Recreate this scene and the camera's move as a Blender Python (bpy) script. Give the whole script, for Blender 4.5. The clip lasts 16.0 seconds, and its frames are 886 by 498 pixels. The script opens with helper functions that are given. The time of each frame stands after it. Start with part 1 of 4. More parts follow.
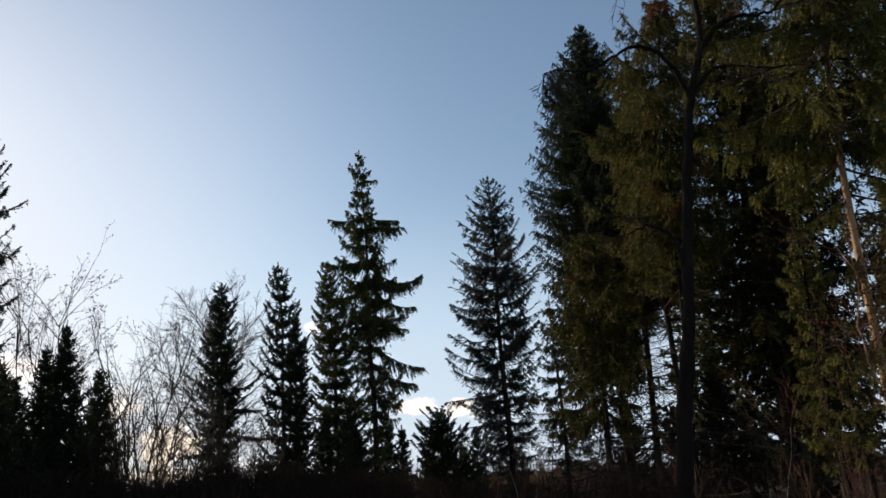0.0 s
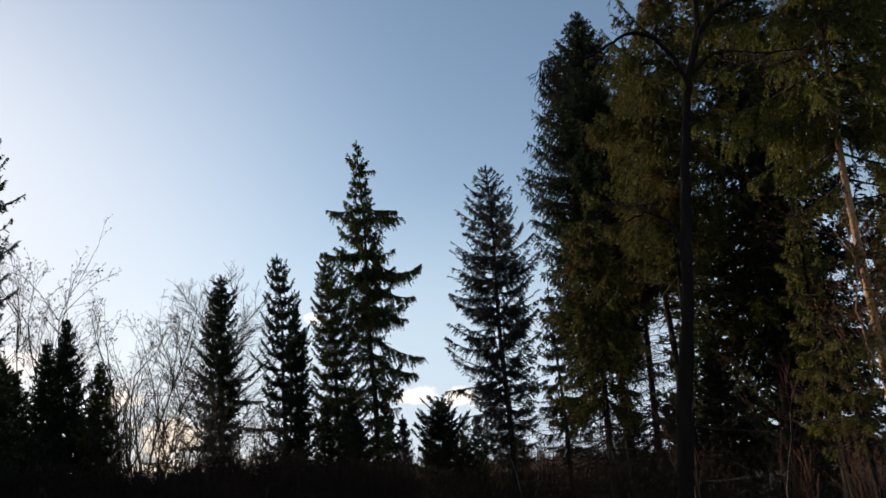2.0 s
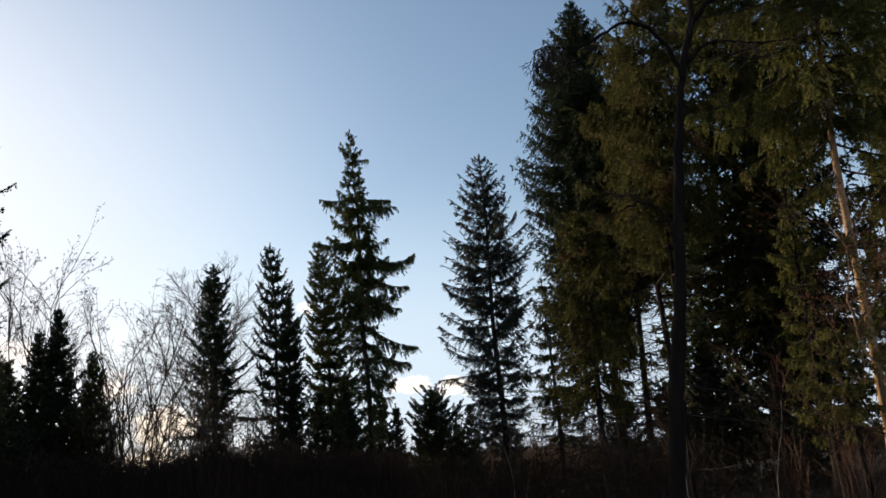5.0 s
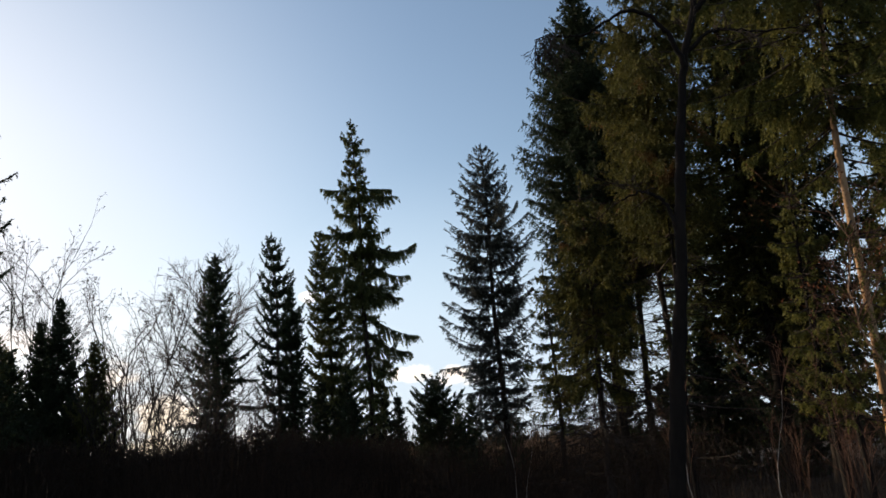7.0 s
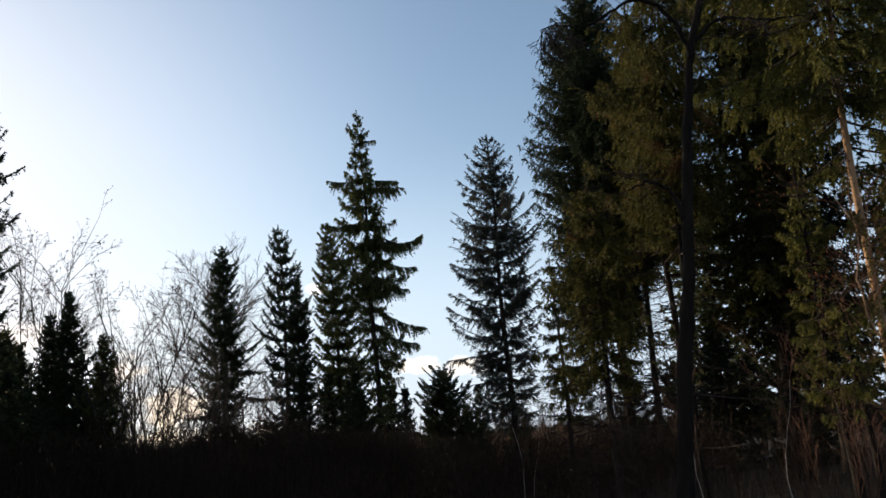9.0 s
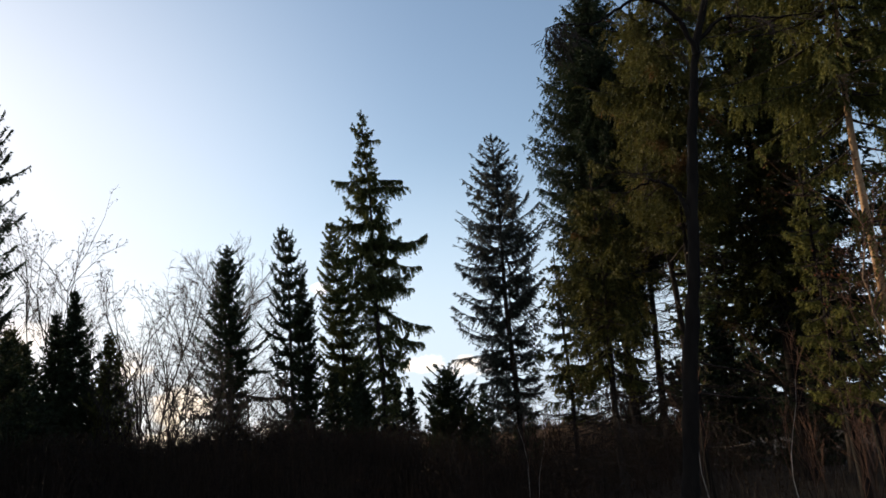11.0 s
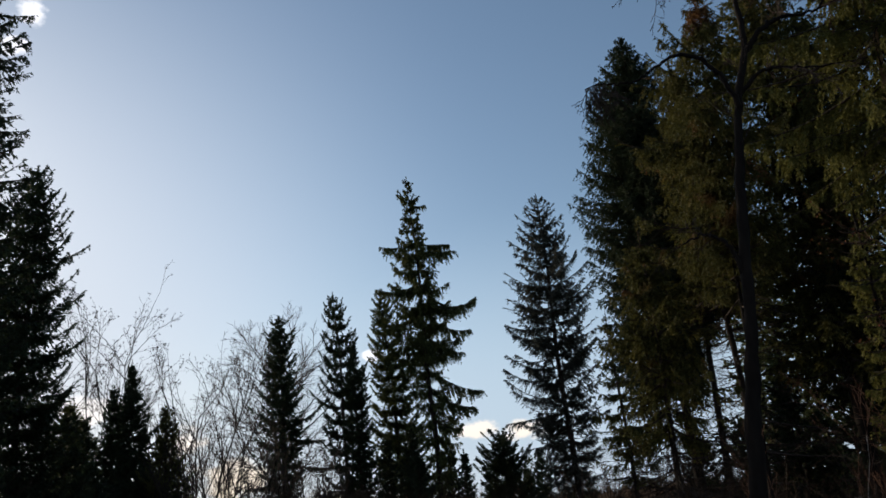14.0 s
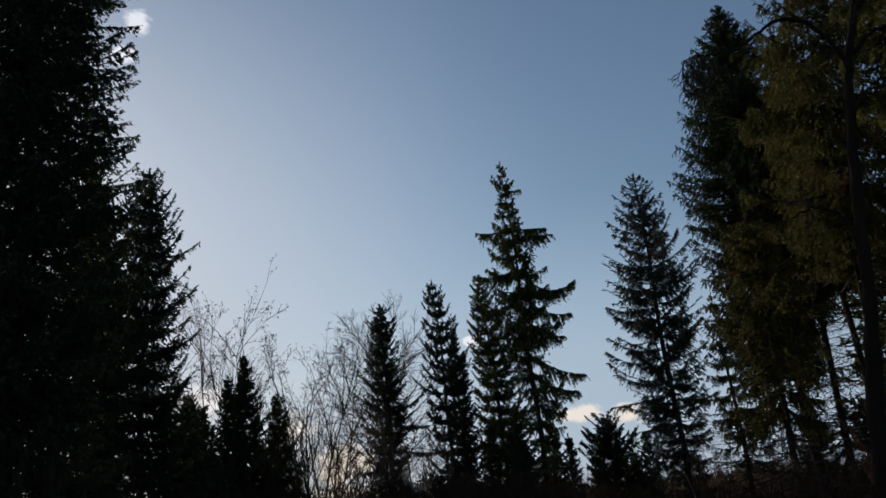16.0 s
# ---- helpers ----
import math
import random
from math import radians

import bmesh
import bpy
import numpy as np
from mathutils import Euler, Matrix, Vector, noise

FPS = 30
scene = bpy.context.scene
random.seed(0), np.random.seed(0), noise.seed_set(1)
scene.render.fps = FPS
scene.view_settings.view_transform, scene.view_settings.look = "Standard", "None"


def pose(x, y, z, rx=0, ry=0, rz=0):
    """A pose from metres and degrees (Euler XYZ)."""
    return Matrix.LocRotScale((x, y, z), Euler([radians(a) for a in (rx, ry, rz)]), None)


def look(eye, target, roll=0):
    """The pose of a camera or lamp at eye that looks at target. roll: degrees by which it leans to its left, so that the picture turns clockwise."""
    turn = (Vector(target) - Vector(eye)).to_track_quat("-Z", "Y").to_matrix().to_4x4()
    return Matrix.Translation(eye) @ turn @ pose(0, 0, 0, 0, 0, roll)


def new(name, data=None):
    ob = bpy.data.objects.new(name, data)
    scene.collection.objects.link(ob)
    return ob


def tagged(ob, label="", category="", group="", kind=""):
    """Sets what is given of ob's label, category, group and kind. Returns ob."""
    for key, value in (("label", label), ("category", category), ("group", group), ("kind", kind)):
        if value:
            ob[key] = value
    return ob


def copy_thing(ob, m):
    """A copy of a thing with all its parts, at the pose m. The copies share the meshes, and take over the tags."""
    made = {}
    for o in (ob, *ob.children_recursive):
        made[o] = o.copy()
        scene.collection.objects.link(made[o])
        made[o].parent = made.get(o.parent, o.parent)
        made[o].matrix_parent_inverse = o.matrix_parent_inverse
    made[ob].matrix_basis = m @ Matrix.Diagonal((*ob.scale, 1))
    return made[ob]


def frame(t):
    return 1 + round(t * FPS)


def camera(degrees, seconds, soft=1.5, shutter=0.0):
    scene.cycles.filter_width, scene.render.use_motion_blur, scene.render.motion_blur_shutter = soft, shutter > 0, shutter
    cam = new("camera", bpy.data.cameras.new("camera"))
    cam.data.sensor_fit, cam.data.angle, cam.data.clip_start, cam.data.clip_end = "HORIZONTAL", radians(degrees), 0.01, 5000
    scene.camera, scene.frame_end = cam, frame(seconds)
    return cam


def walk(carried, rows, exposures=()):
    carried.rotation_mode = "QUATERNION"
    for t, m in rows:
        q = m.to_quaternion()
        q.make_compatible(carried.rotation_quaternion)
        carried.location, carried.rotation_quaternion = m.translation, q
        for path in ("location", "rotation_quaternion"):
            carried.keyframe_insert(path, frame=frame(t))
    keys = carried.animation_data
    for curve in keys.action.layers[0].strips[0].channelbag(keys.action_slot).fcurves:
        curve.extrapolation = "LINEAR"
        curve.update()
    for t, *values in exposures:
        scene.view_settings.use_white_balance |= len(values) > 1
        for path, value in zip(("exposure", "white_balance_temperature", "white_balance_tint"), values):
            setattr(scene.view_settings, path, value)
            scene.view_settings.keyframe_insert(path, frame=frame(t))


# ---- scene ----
EYE = 1.65


def aim(yaw, pitch, roll):
    """The camera's pose: it is held in one spot and turned."""
    return pose(0, 0, EYE, 90 + pitch, 0, yaw) @ pose(0, 0, 0, 0, 0, roll)


cam = camera(58.0, 16.0, soft=1.65)
PATH = [
    (0.0, aim(-1.46, 16.66, -3.72)),
    (0.5, aim(-0.50, 16.52, -3.81)),
    (1.0, aim(-0.75, 16.20, -3.98)),
    (1.5, aim(-1.10, 15.97, -4.20)),
    (2.0, aim(-1.50, 15.90, -4.39)),
    (2.5, aim(-1.45, 15.76, -4.37)),
    (3.0, aim(-1.57, 15.34, -4.18)),
    (3.5, aim(-1.98, 15.21, -4.14)),
    (4.0, aim(-1.92, 15.21, -4.33)),
    (6.5, aim(-1.97, 14.60, -4.54)),
    (7.0, aim(-1.78, 14.36, -4.41)),
    (7.5, aim(-1.88, 14.14, -4.33)),
    (8.0, aim(-1.96, 13.95, -4.08)),
    (8.5, aim(-1.59, 14.04, -4.27)),
    (9.0, aim(-1.25, 13.78, -4.59)),
    (9.2, aim(-1.13, 13.68, -4.60)),
    (11.3, aim(-0.83, 13.78, -4.49)),
    (11.5, aim(-0.79, 15.29, -4.43)),
    (11.7, aim(-0.74, 17.75, -4.80)),
    (11.9, aim(-0.80, 20.00, -5.20)),
    (12.0, aim(-0.92, 20.53, -5.32)),
    (12.5, aim(-0.48, 19.69, -5.29)),
    (13.0, aim(-0.28, 19.16, -5.41)),
    (13.5, aim(0.28, 18.84, -5.63)),
    (14.0, aim(2.25, 18.58, -5.82)),
    (14.3, aim(7.27, 18.50, -6.03)),
    (14.5, aim(8.58, 18.45, -6.19)),
    (15.0, aim(9.64, 18.46, -6.07)),
    (15.5, aim(9.01, 18.03, -6.04)),
    (16.0, aim(9.61, 18.24, -5.65)),
]
EXPOSURES = [(0.0, 0.93, 6010, 10), (3.0, 0.96, 6080, 10), (4.0, 1.05, 6110, 10), (7.0, 1.10, 6110, 10), (9.0, 1.14, 6110, 10), (11.3, 1.17, 6110, 10), (12.0, 0.90, 5880, 9), (14.0, 0.69, 5810, 8), (14.5, 0.63, 5800, 8), (15.0, 0.37, 5740, 8), (16.0, 0.26, 5720, 8)]
walk(cam, PATH, EXPOSURES)

# ---- sky and sun ----
SUN_AZ, SUN_EL = -52.0, 12.0


def way(az, el):
    """A unit vector; az in degrees to the right of +y, el above the level."""
    a, e = radians(az), radians(el)
    return Vector((math.sin(a) * math.cos(e), math.cos(a) * math.cos(e), math.sin(e)))


def build_world():
    world = bpy.data.worlds.new("sky")
    scene.world = world
    world.use_nodes = True
    nt = world.node_tree
    nt.nodes.clear()

    def node(kind, **kw):
        n = nt.nodes.new(kind)
        for k, v in kw.items():
            if k == "op":
                n.operation = v
            elif k == "ins":
                for i, x in v.items():
                    if isinstance(x, bpy.types.NodeSocket):
                        nt.links.new(x, n.inputs[i])
                    else:
                        n.inputs[i].default_value = x
        return n

    def m(op, a, b=0.0):
        return node("ShaderNodeMath", op=op, ins={0: a, 1: b}).outputs[0]

    sky = node("ShaderNodeTexSky")
    sky.sky_type, sky.sun_disc = "NISHITA", False
    sky.sun_elevation, sky.sun_rotation = radians(SUN_EL), radians(SUN_AZ)
    sky.air_density, sky.dust_density, sky.ozone_density, sky.altitude = 1.0, 1.3, 0.8, 100
    tc = node("ShaderNodeTexCoord")
    xyz = node("ShaderNodeSeparateXYZ", ins={0: tc.outputs["Generated"]})
    az = m("MULTIPLY", m("ARCTAN2", xyz.outputs[0], xyz.outputs[1]), 57.2958)
    el = m("MULTIPLY", m("ARCSINE", xyz.outputs[2]), 57.2958)
    noise_in = node("ShaderNodeMapping", ins={0: tc.outputs["Generated"], 3: (26.0, 26.0, 44.0)})
    puff = node("ShaderNodeTexNoise", ins={0: noise_in.outputs[0], "Scale": 1.0, "Detail": 6.0, "Roughness": 0.6}).outputs[0]
    total = None
    # small clouds: bearing, height, half width, half height, all in degrees
    for a0, e0, wa, we in ((-1.2, 5.7, 1.5, 0.75), (2.9, 5.2, 2.3, 0.85), (-33.0, 31.8, 1.2, 0.7), (-32.3, 33.8, 1.2, 0.9), (-27.0, 9.0, 2.2, 1.1),
                           (-18.0, 3.9, 3.0, 1.4), (-21.2, 6.6, 1.8, 1.0), (-8.2, 11.5, 0.75, 0.5), (-16.0, 1.6, 12.0, 1.0)):
        da = m("POWER", m("ABSOLUTE", m("DIVIDE", m("SUBTRACT", az, a0), wa)), 2.0)
        de = m("POWER", m("ABSOLUTE", m("DIVIDE", m("SUBTRACT", el, e0), we)), 2.0)
        bump = m("SUBTRACT", 1.0, m("ADD", da, de))
        bump = m("MAXIMUM", bump, -1.5)
        total = bump if total is None else m("MAXIMUM", total, bump)
    body = m("ADD", m("MULTIPLY", total, 0.55), m("MULTIPLY", m("SUBTRACT", puff, 0.5), 2.6))
    cover = node("ShaderNodeMapRange", ins={0: body, 1: 0.0, 2: 0.55, 3: 0.0, 4: 0.85})
    cover.interpolation_type = "SMOOTHSTEP"
    cloud = node("ShaderNodeMix")
    cloud.data_type = "RGBA"
    nt.links.new(cover.outputs[0], cloud.inputs[0])
    nt.links.new(sky.outputs[0], cloud.inputs[6])
    rise = node("ShaderNodeMapRange", ins={0: el, 1: 2.0, 2: 12.0, 3: 0.0, 4: 1.0})
    lit = node("ShaderNodeMix")
    lit.data_type = "RGBA"
    nt.links.new(rise.outputs[0], lit.inputs[0])
    lit.inputs[6].default_value, lit.inputs[7].default_value = (9.6, 7.3, 4.8, 1), (9.2, 8.5, 8.1, 1)
    nt.links.new(lit.outputs[2], cloud.inputs[7])
    low = node("ShaderNodeMapRange", ins={0: el, 1: 22.0, 2: 4.0, 3: 0.0, 4: 0.85})
    low.interpolation_type = "SMOOTHSTEP"
    side = node("ShaderNodeMapRange", ins={0: az, 1: -30.0, 2: 2.0, 3: 0.0, 4: 1.0})
    side.interpolation_type = "SMOOTHSTEP"
    haze = node("ShaderNodeMix")
    haze.data_type = "RGBA"
    tone = node("ShaderNodeMix")
    tone.data_type = "RGBA"
    nt.links.new(side.outputs[0], tone.inputs[0])
    tone.inputs[6].default_value, tone.inputs[7].default_value = (4.95, 5.0, 5.25, 1), (4.15, 4.65, 5.2, 1)
    high = node("ShaderNodeMapRange", ins={0: el, 1: 44.0, 2: 8.0, 3: 0.0, 4: 0.85})
    high.interpolation_type = "SMOOTHSTEP"
    sunward = m("MULTIPLY", high.outputs[0], m("SUBTRACT", 1.0, side.outputs[0]))
    nt.links.new(m("MAXIMUM", low.outputs[0], sunward), haze.inputs[0])
    nt.links.new(tone.outputs[2], haze.inputs[7])
    nt.links.new(sky.outputs[0], haze.inputs[6])
    nt.links.new(haze.outputs[2], cloud.inputs[6])
    back = node("ShaderNodeBackground", ins={0: cloud.outputs[2], 1: 0.086})
    out = node("ShaderNodeOutputWorld", ins={0: back.outputs[0]})


build_world()
sun = new("sun", bpy.data.lights.new("sun", "SUN"))
sun.data.energy, sun.data.angle, sun.data.color = 3.1, radians(0.6), (1.0, 0.78, 0.52)
sun.matrix_world = look(tuple(way(SUN_AZ, SUN_EL) * 60), (0, 0, 0))

# ---- materials ----


def material(name, dark, light, rough=0.8, scale=(1, 1, 1), size=6.0, bump=0.0, island=False, through_light=0.0, spots=None):
    """Two tones mixed by noise at two scales (or from blade to blade), with relief and, for leaves, light that passes through."""
    mat = bpy.data.materials.new(name)
    mat.use_nodes = True
    nt = mat.node_tree
    bsdf = nt.nodes["Principled BSDF"]
    bsdf.inputs["Roughness"].default_value = rough
    bsdf.inputs["Specular IOR Level"].default_value = 0.12
    tc = nt.nodes.new("ShaderNodeTexCoord")
    mp = nt.nodes.new("ShaderNodeMapping")
    mp.inputs[3].default_value = scale
    nt.links.new(tc.outputs["Object"], mp.inputs[0])
    big, fine = nt.nodes.new("ShaderNodeTexNoise"), nt.nodes.new("ShaderNodeTexNoise")
    big.inputs["Scale"].default_value, fine.inputs["Scale"].default_value = size * (0.6 if island else 0.15), size
    big.inputs["Detail"].default_value, fine.inputs["Detail"].default_value = 3, 6
    for n in (big, fine):
        nt.links.new(mp.outputs[0], n.inputs["Vector"])
    add = nt.nodes.new("ShaderNodeMath")
    add.operation = "ADD"
    nt.links.new(big.outputs[0], add.inputs[0])
    if island:
        geo = nt.nodes.new("ShaderNodeNewGeometry")
        half = nt.nodes.new("ShaderNodeMath")
        half.operation = "MULTIPLY"
        half.inputs[1].default_value = 0.4
        nt.links.new(geo.outputs["Random Per Island"], half.inputs[0])
        nt.links.new(half.outputs[0], add.inputs[1])
        lo, hi = 0.42, 0.98
    else:
        nt.links.new(fine.outputs[0], add.inputs[1])
        lo, hi = 0.7, 1.3
    rng = nt.nodes.new("ShaderNodeMapRange")
    rng.inputs[1].default_value, rng.inputs[2].default_value = lo, hi
    nt.links.new(add.outputs[0], rng.inputs[0])
    ramp = nt.nodes.new("ShaderNodeValToRGB")
    ramp.color_ramp.elements[0].color, ramp.color_ramp.elements[1].color = (*dark, 1), (*light, 1)
    nt.links.new(rng.outputs[0], ramp.inputs[0])
    colour = ramp.outputs[0]
    if spots:
        far = nt.nodes.new("ShaderNodeTexNoise")
        far.inputs["Scale"].default_value, far.inputs["Detail"].default_value = spots[1], 2
        nt.links.new(tc.outputs["Object"], far.inputs["Vector"])
        cut = nt.nodes.new("ShaderNodeMapRange")
        cut.inputs[1].default_value, cut.inputs[2].default_value = spots[2], spots[2] + 0.1
        nt.links.new(far.outputs[0], cut.inputs[0])
        mix = nt.nodes.new("ShaderNodeMix")
        mix.data_type = "RGBA"
        nt.links.new(cut.outputs[0], mix.inputs[0])
        nt.links.new(colour, mix.inputs[6])
        mix.inputs[7].default_value = (*spots[0], 1)
        colour = mix.outputs[2]
    nt.links.new(colour, bsdf.inputs["Base Color"])
    if bump:
        b = nt.nodes.new("ShaderNodeBump")
        b.inputs["Strength"].default_value, b.inputs["Distance"].default_value = bump, 0.03
        nt.links.new(fine.outputs[0], b.inputs["Height"])
        nt.links.new(b.outputs[0], bsdf.inputs["Normal"])
    if through_light:
        tr, ms = nt.nodes.new("ShaderNodeBsdfTranslucent"), nt.nodes.new("ShaderNodeMixShader")
        ms.inputs[0].default_value = through_light
        nt.links.new(colour, tr.inputs[0])
        nt.links.new(bsdf.outputs[0], ms.inputs[1])
        nt.links.new(tr.outputs[0], ms.inputs[2])
        nt.links.new(ms.outputs[0], nt.nodes["Material Output"].inputs[0])
    return mat


NEEDLES = material("spruce_needles", (0.036, 0.045, 0.016), (0.115, 0.12, 0.04), 0.7, island=True, size=3, through_light=0.3)
NEEDLES_DARK = material("dark_needles", (0.013, 0.021, 0.011), (0.04, 0.052, 0.025), 0.7, island=True, size=3, through_light=0.24)
NEEDLES_OLIVE = material("olive_needles", (0.038, 0.043, 0.012), (0.145, 0.137, 0.033), 0.7, island=True, size=3, through_light=0.34,
                         spots=((0.2, 0.1, 0.036), 0.55, 0.66))
NEEDLES_BROWN = material("browned_needles", (0.024, 0.029, 0.009), (0.115, 0.105, 0.028), 0.7, island=True, size=3, through_light=0.32,
                         spots=((0.13, 0.068, 0.027), 0.7, 0.61))
NEEDLES_BLUE = material("greyish_needles", (0.032, 0.037, 0.031), (0.1, 0.1, 0.082), 0.7, island=True, size=3, through_light=0.3)
BARK = material("spruce_bark", (0.014, 0.011, 0.009), (0.055, 0.042, 0.034), 0.95, (1, 1, 0.25), 14, 0.7)
# light and warm: the low sun's orange is put into this bark colour
BARK_SUNLIT = material("sunlit_bark", (0.13, 0.075, 0.04), (0.42, 0.27, 0.15), 0.9, (1, 1, 0.3), 14, 0.7)
# dark bark taken to near black, with the shade on trunks in its colour
BARK_DARK_SHADED = material("dark_shaded_bark", (0.006, 0.0045, 0.004), (0.017, 0.013, 0.01), 0.95, (1, 1, 0.3), 12, 0.7)
TWIG = material("grey_twigs", (0.022, 0.016, 0.013), (0.06, 0.044, 0.035), 0.9, size=5)
TWIG_RED = material("reddish_twigs", (0.024, 0.013, 0.009), (0.13, 0.067, 0.043), 0.85, size=5)
# brown stems, darkened in colour for the shade they stand in
BRUSH = material("shaded_dry_brush", (0.011, 0.0075, 0.0055), (0.043, 0.028, 0.019), 0.95, island=True, size=0.6, through_light=0.15)
REED = material("brown_reeds", (0.05, 0.032, 0.022), (0.2, 0.135, 0.09), 0.95, island=True, size=0.6, through_light=0.2)
SOIL = material("forest_floor", (0.02, 0.014, 0.009), (0.06, 0.042, 0.026), 1.0, size=1.6, bump=0.8)
DRY_LEAF = material("dry_leaves", (0.06, 0.022, 0.011), (0.18, 0.075, 0.034), 0.8, island=True, size=3, through_light=0.3)
WHITE_BARK = material("birch_bark", (0.05, 0.04, 0.032), (0.5, 0.44, 0.38), 0.85, (1, 1, 2.5), 16, 0.3)

# ---- mesh helpers ----
UP = np.array((0.0, 0.0, 1.0))


def unit(v):
    return v / np.maximum(np.linalg.norm(v, axis=-1, keepdims=True), 1e-9)


def mesh_of(name, verts, faces, mat, smooth=False):
    me = bpy.data.meshes.new(name)
    verts = np.asarray(verts, np.float32).reshape(-1, 3)
    faces = np.asarray(faces, np.int32)
    k = faces.shape[1]
    me.vertices.add(len(verts))
    me.vertices.foreach_set("co", verts.ravel())
    me.loops.add(faces.size)
    me.loops.foreach_set("vertex_index", faces.ravel())
    me.polygons.add(len(faces))
    me.polygons.foreach_set("loop_start", np.arange(0, faces.size, k, dtype=np.int32))
    if smooth:
        me.polygons.foreach_set("use_smooth", np.ones(len(faces), bool))
    me.materials.append(mat)
    me.update(calc_edges=True)
    return me


def part(name, me, parent, label="", kind=""):
    ob = new(name, me)
    ob.parent = parent
    return tagged(ob, label, kind=kind)


def thing(name, x, y, z, turn, label, category, group="", kind=""):
    ob = new(name)
    ob.empty_display_size = 0.3
    ob.matrix_basis = pose(x, y, z, 0, 0, turn)
    return tagged(ob, label, category, group, kind)


def place(az, d):
    return d * math.sin(radians(az)), d * math.cos(radians(az))


def ground_z(x, y):
    return 0.18 * math.sin(x * 0.21 + 1.0) * math.sin(y * 0.17) + 0.1 * math.sin(x * 0.5 + y * 0.37)


class Tubes:
    """Collects tapered round tubes along lines of points."""

    def __init__(self, sides):
        self.sides, self.verts, self.faces, self.count = sides, [], [], 0
        a = np.arange(sides) * 2 * np.pi / sides
        self.ring = np.stack([np.cos(a), np.sin(a)], 1)

    def add(self, pts, radii):
        pts = np.asarray(pts, float)
        tan = unit(np.gradient(pts, axis=0))
        side = unit(np.cross(tan, np.array((0.31, 0.95, 0.08))))
        other = np.cross(tan, side)
        radii = np.asarray(radii, float)[:, None, None]
        v = pts[:, None, :] + radii * (self.ring[None, :, 0:1] * side[:, None, :] + self.ring[None, :, 1:2] * other[:, None, :])
        k, n = len(pts), self.sides
        i = np.arange(k - 1)[:, None] * n
        j = np.arange(n)[None, :]
        f = np.stack([i + j, i + (j + 1) % n, i + n + (j + 1) % n, i + n + j], -1).reshape(-1, 4) + self.count
        self.verts.append(v.reshape(-1, 3))
        self.faces.append(f)
        self.count += k * n

    def mesh(self, name, mat):
        return mesh_of(name, np.concatenate(self.verts), np.concatenate(self.faces), mat, True)


def blades(rng, p, d, size, width, spread):
    """One slender three-cornered needle tuft at each p, along d."""
    n = len(p)
    d = unit(d + rng.normal(0, spread, (n, 3)))
    side = unit(np.cross(d, rng.normal(0, 1, (n, 3))))
    ln = size * rng.uniform(0.6, 1.25, (n, 1))
    w = width * rng.uniform(0.6, 1.2, (n, 1))
    return np.stack([p - side * w, p + side * w, p + d * ln], 1).reshape(-1, 3)


# ---- conifers ----


def needle_twigs(rng, p, v, ln, blade, hang):
    """Needles set like a feather along each twig that starts at p, runs along v for ln metres and droops by hang. blade: length, width, spacing."""
    n = np.maximum(3, (ln / blade[2]).astype(int))
    i = np.repeat(np.arange(len(p)), n)
    s = rng.random(len(i))
    at = p[i] + v[i] * (ln[i] * s)[:, None] - UP * (0.35 * hang * ln[i] * s**2)[:, None]
    along = unit(v[i] - UP * (0.7 * hang * s)[:, None])
    off = rng.normal(0, 1, (len(i), 3)) * np.array((1, 1, 0.6)) - UP * 0.2
    off = unit(off - along * (off * along).sum(1, keepdims=True))
    size = blade[0] * rng.uniform(0.65, 1.2, (len(i), 1)) * (1.05 - 0.35 * s[:, None])
    tip = at + unit(along * 0.8 + off * 0.62) * size
    side = unit(np.cross(tip - at, rng.normal(0, 1, (len(i), 3)))) * blade[1] * 0.5 * rng.uniform(0.7, 1.2, (len(i), 1))
    return np.stack([at - side, at + side, tip], 1).reshape(-1, 3)


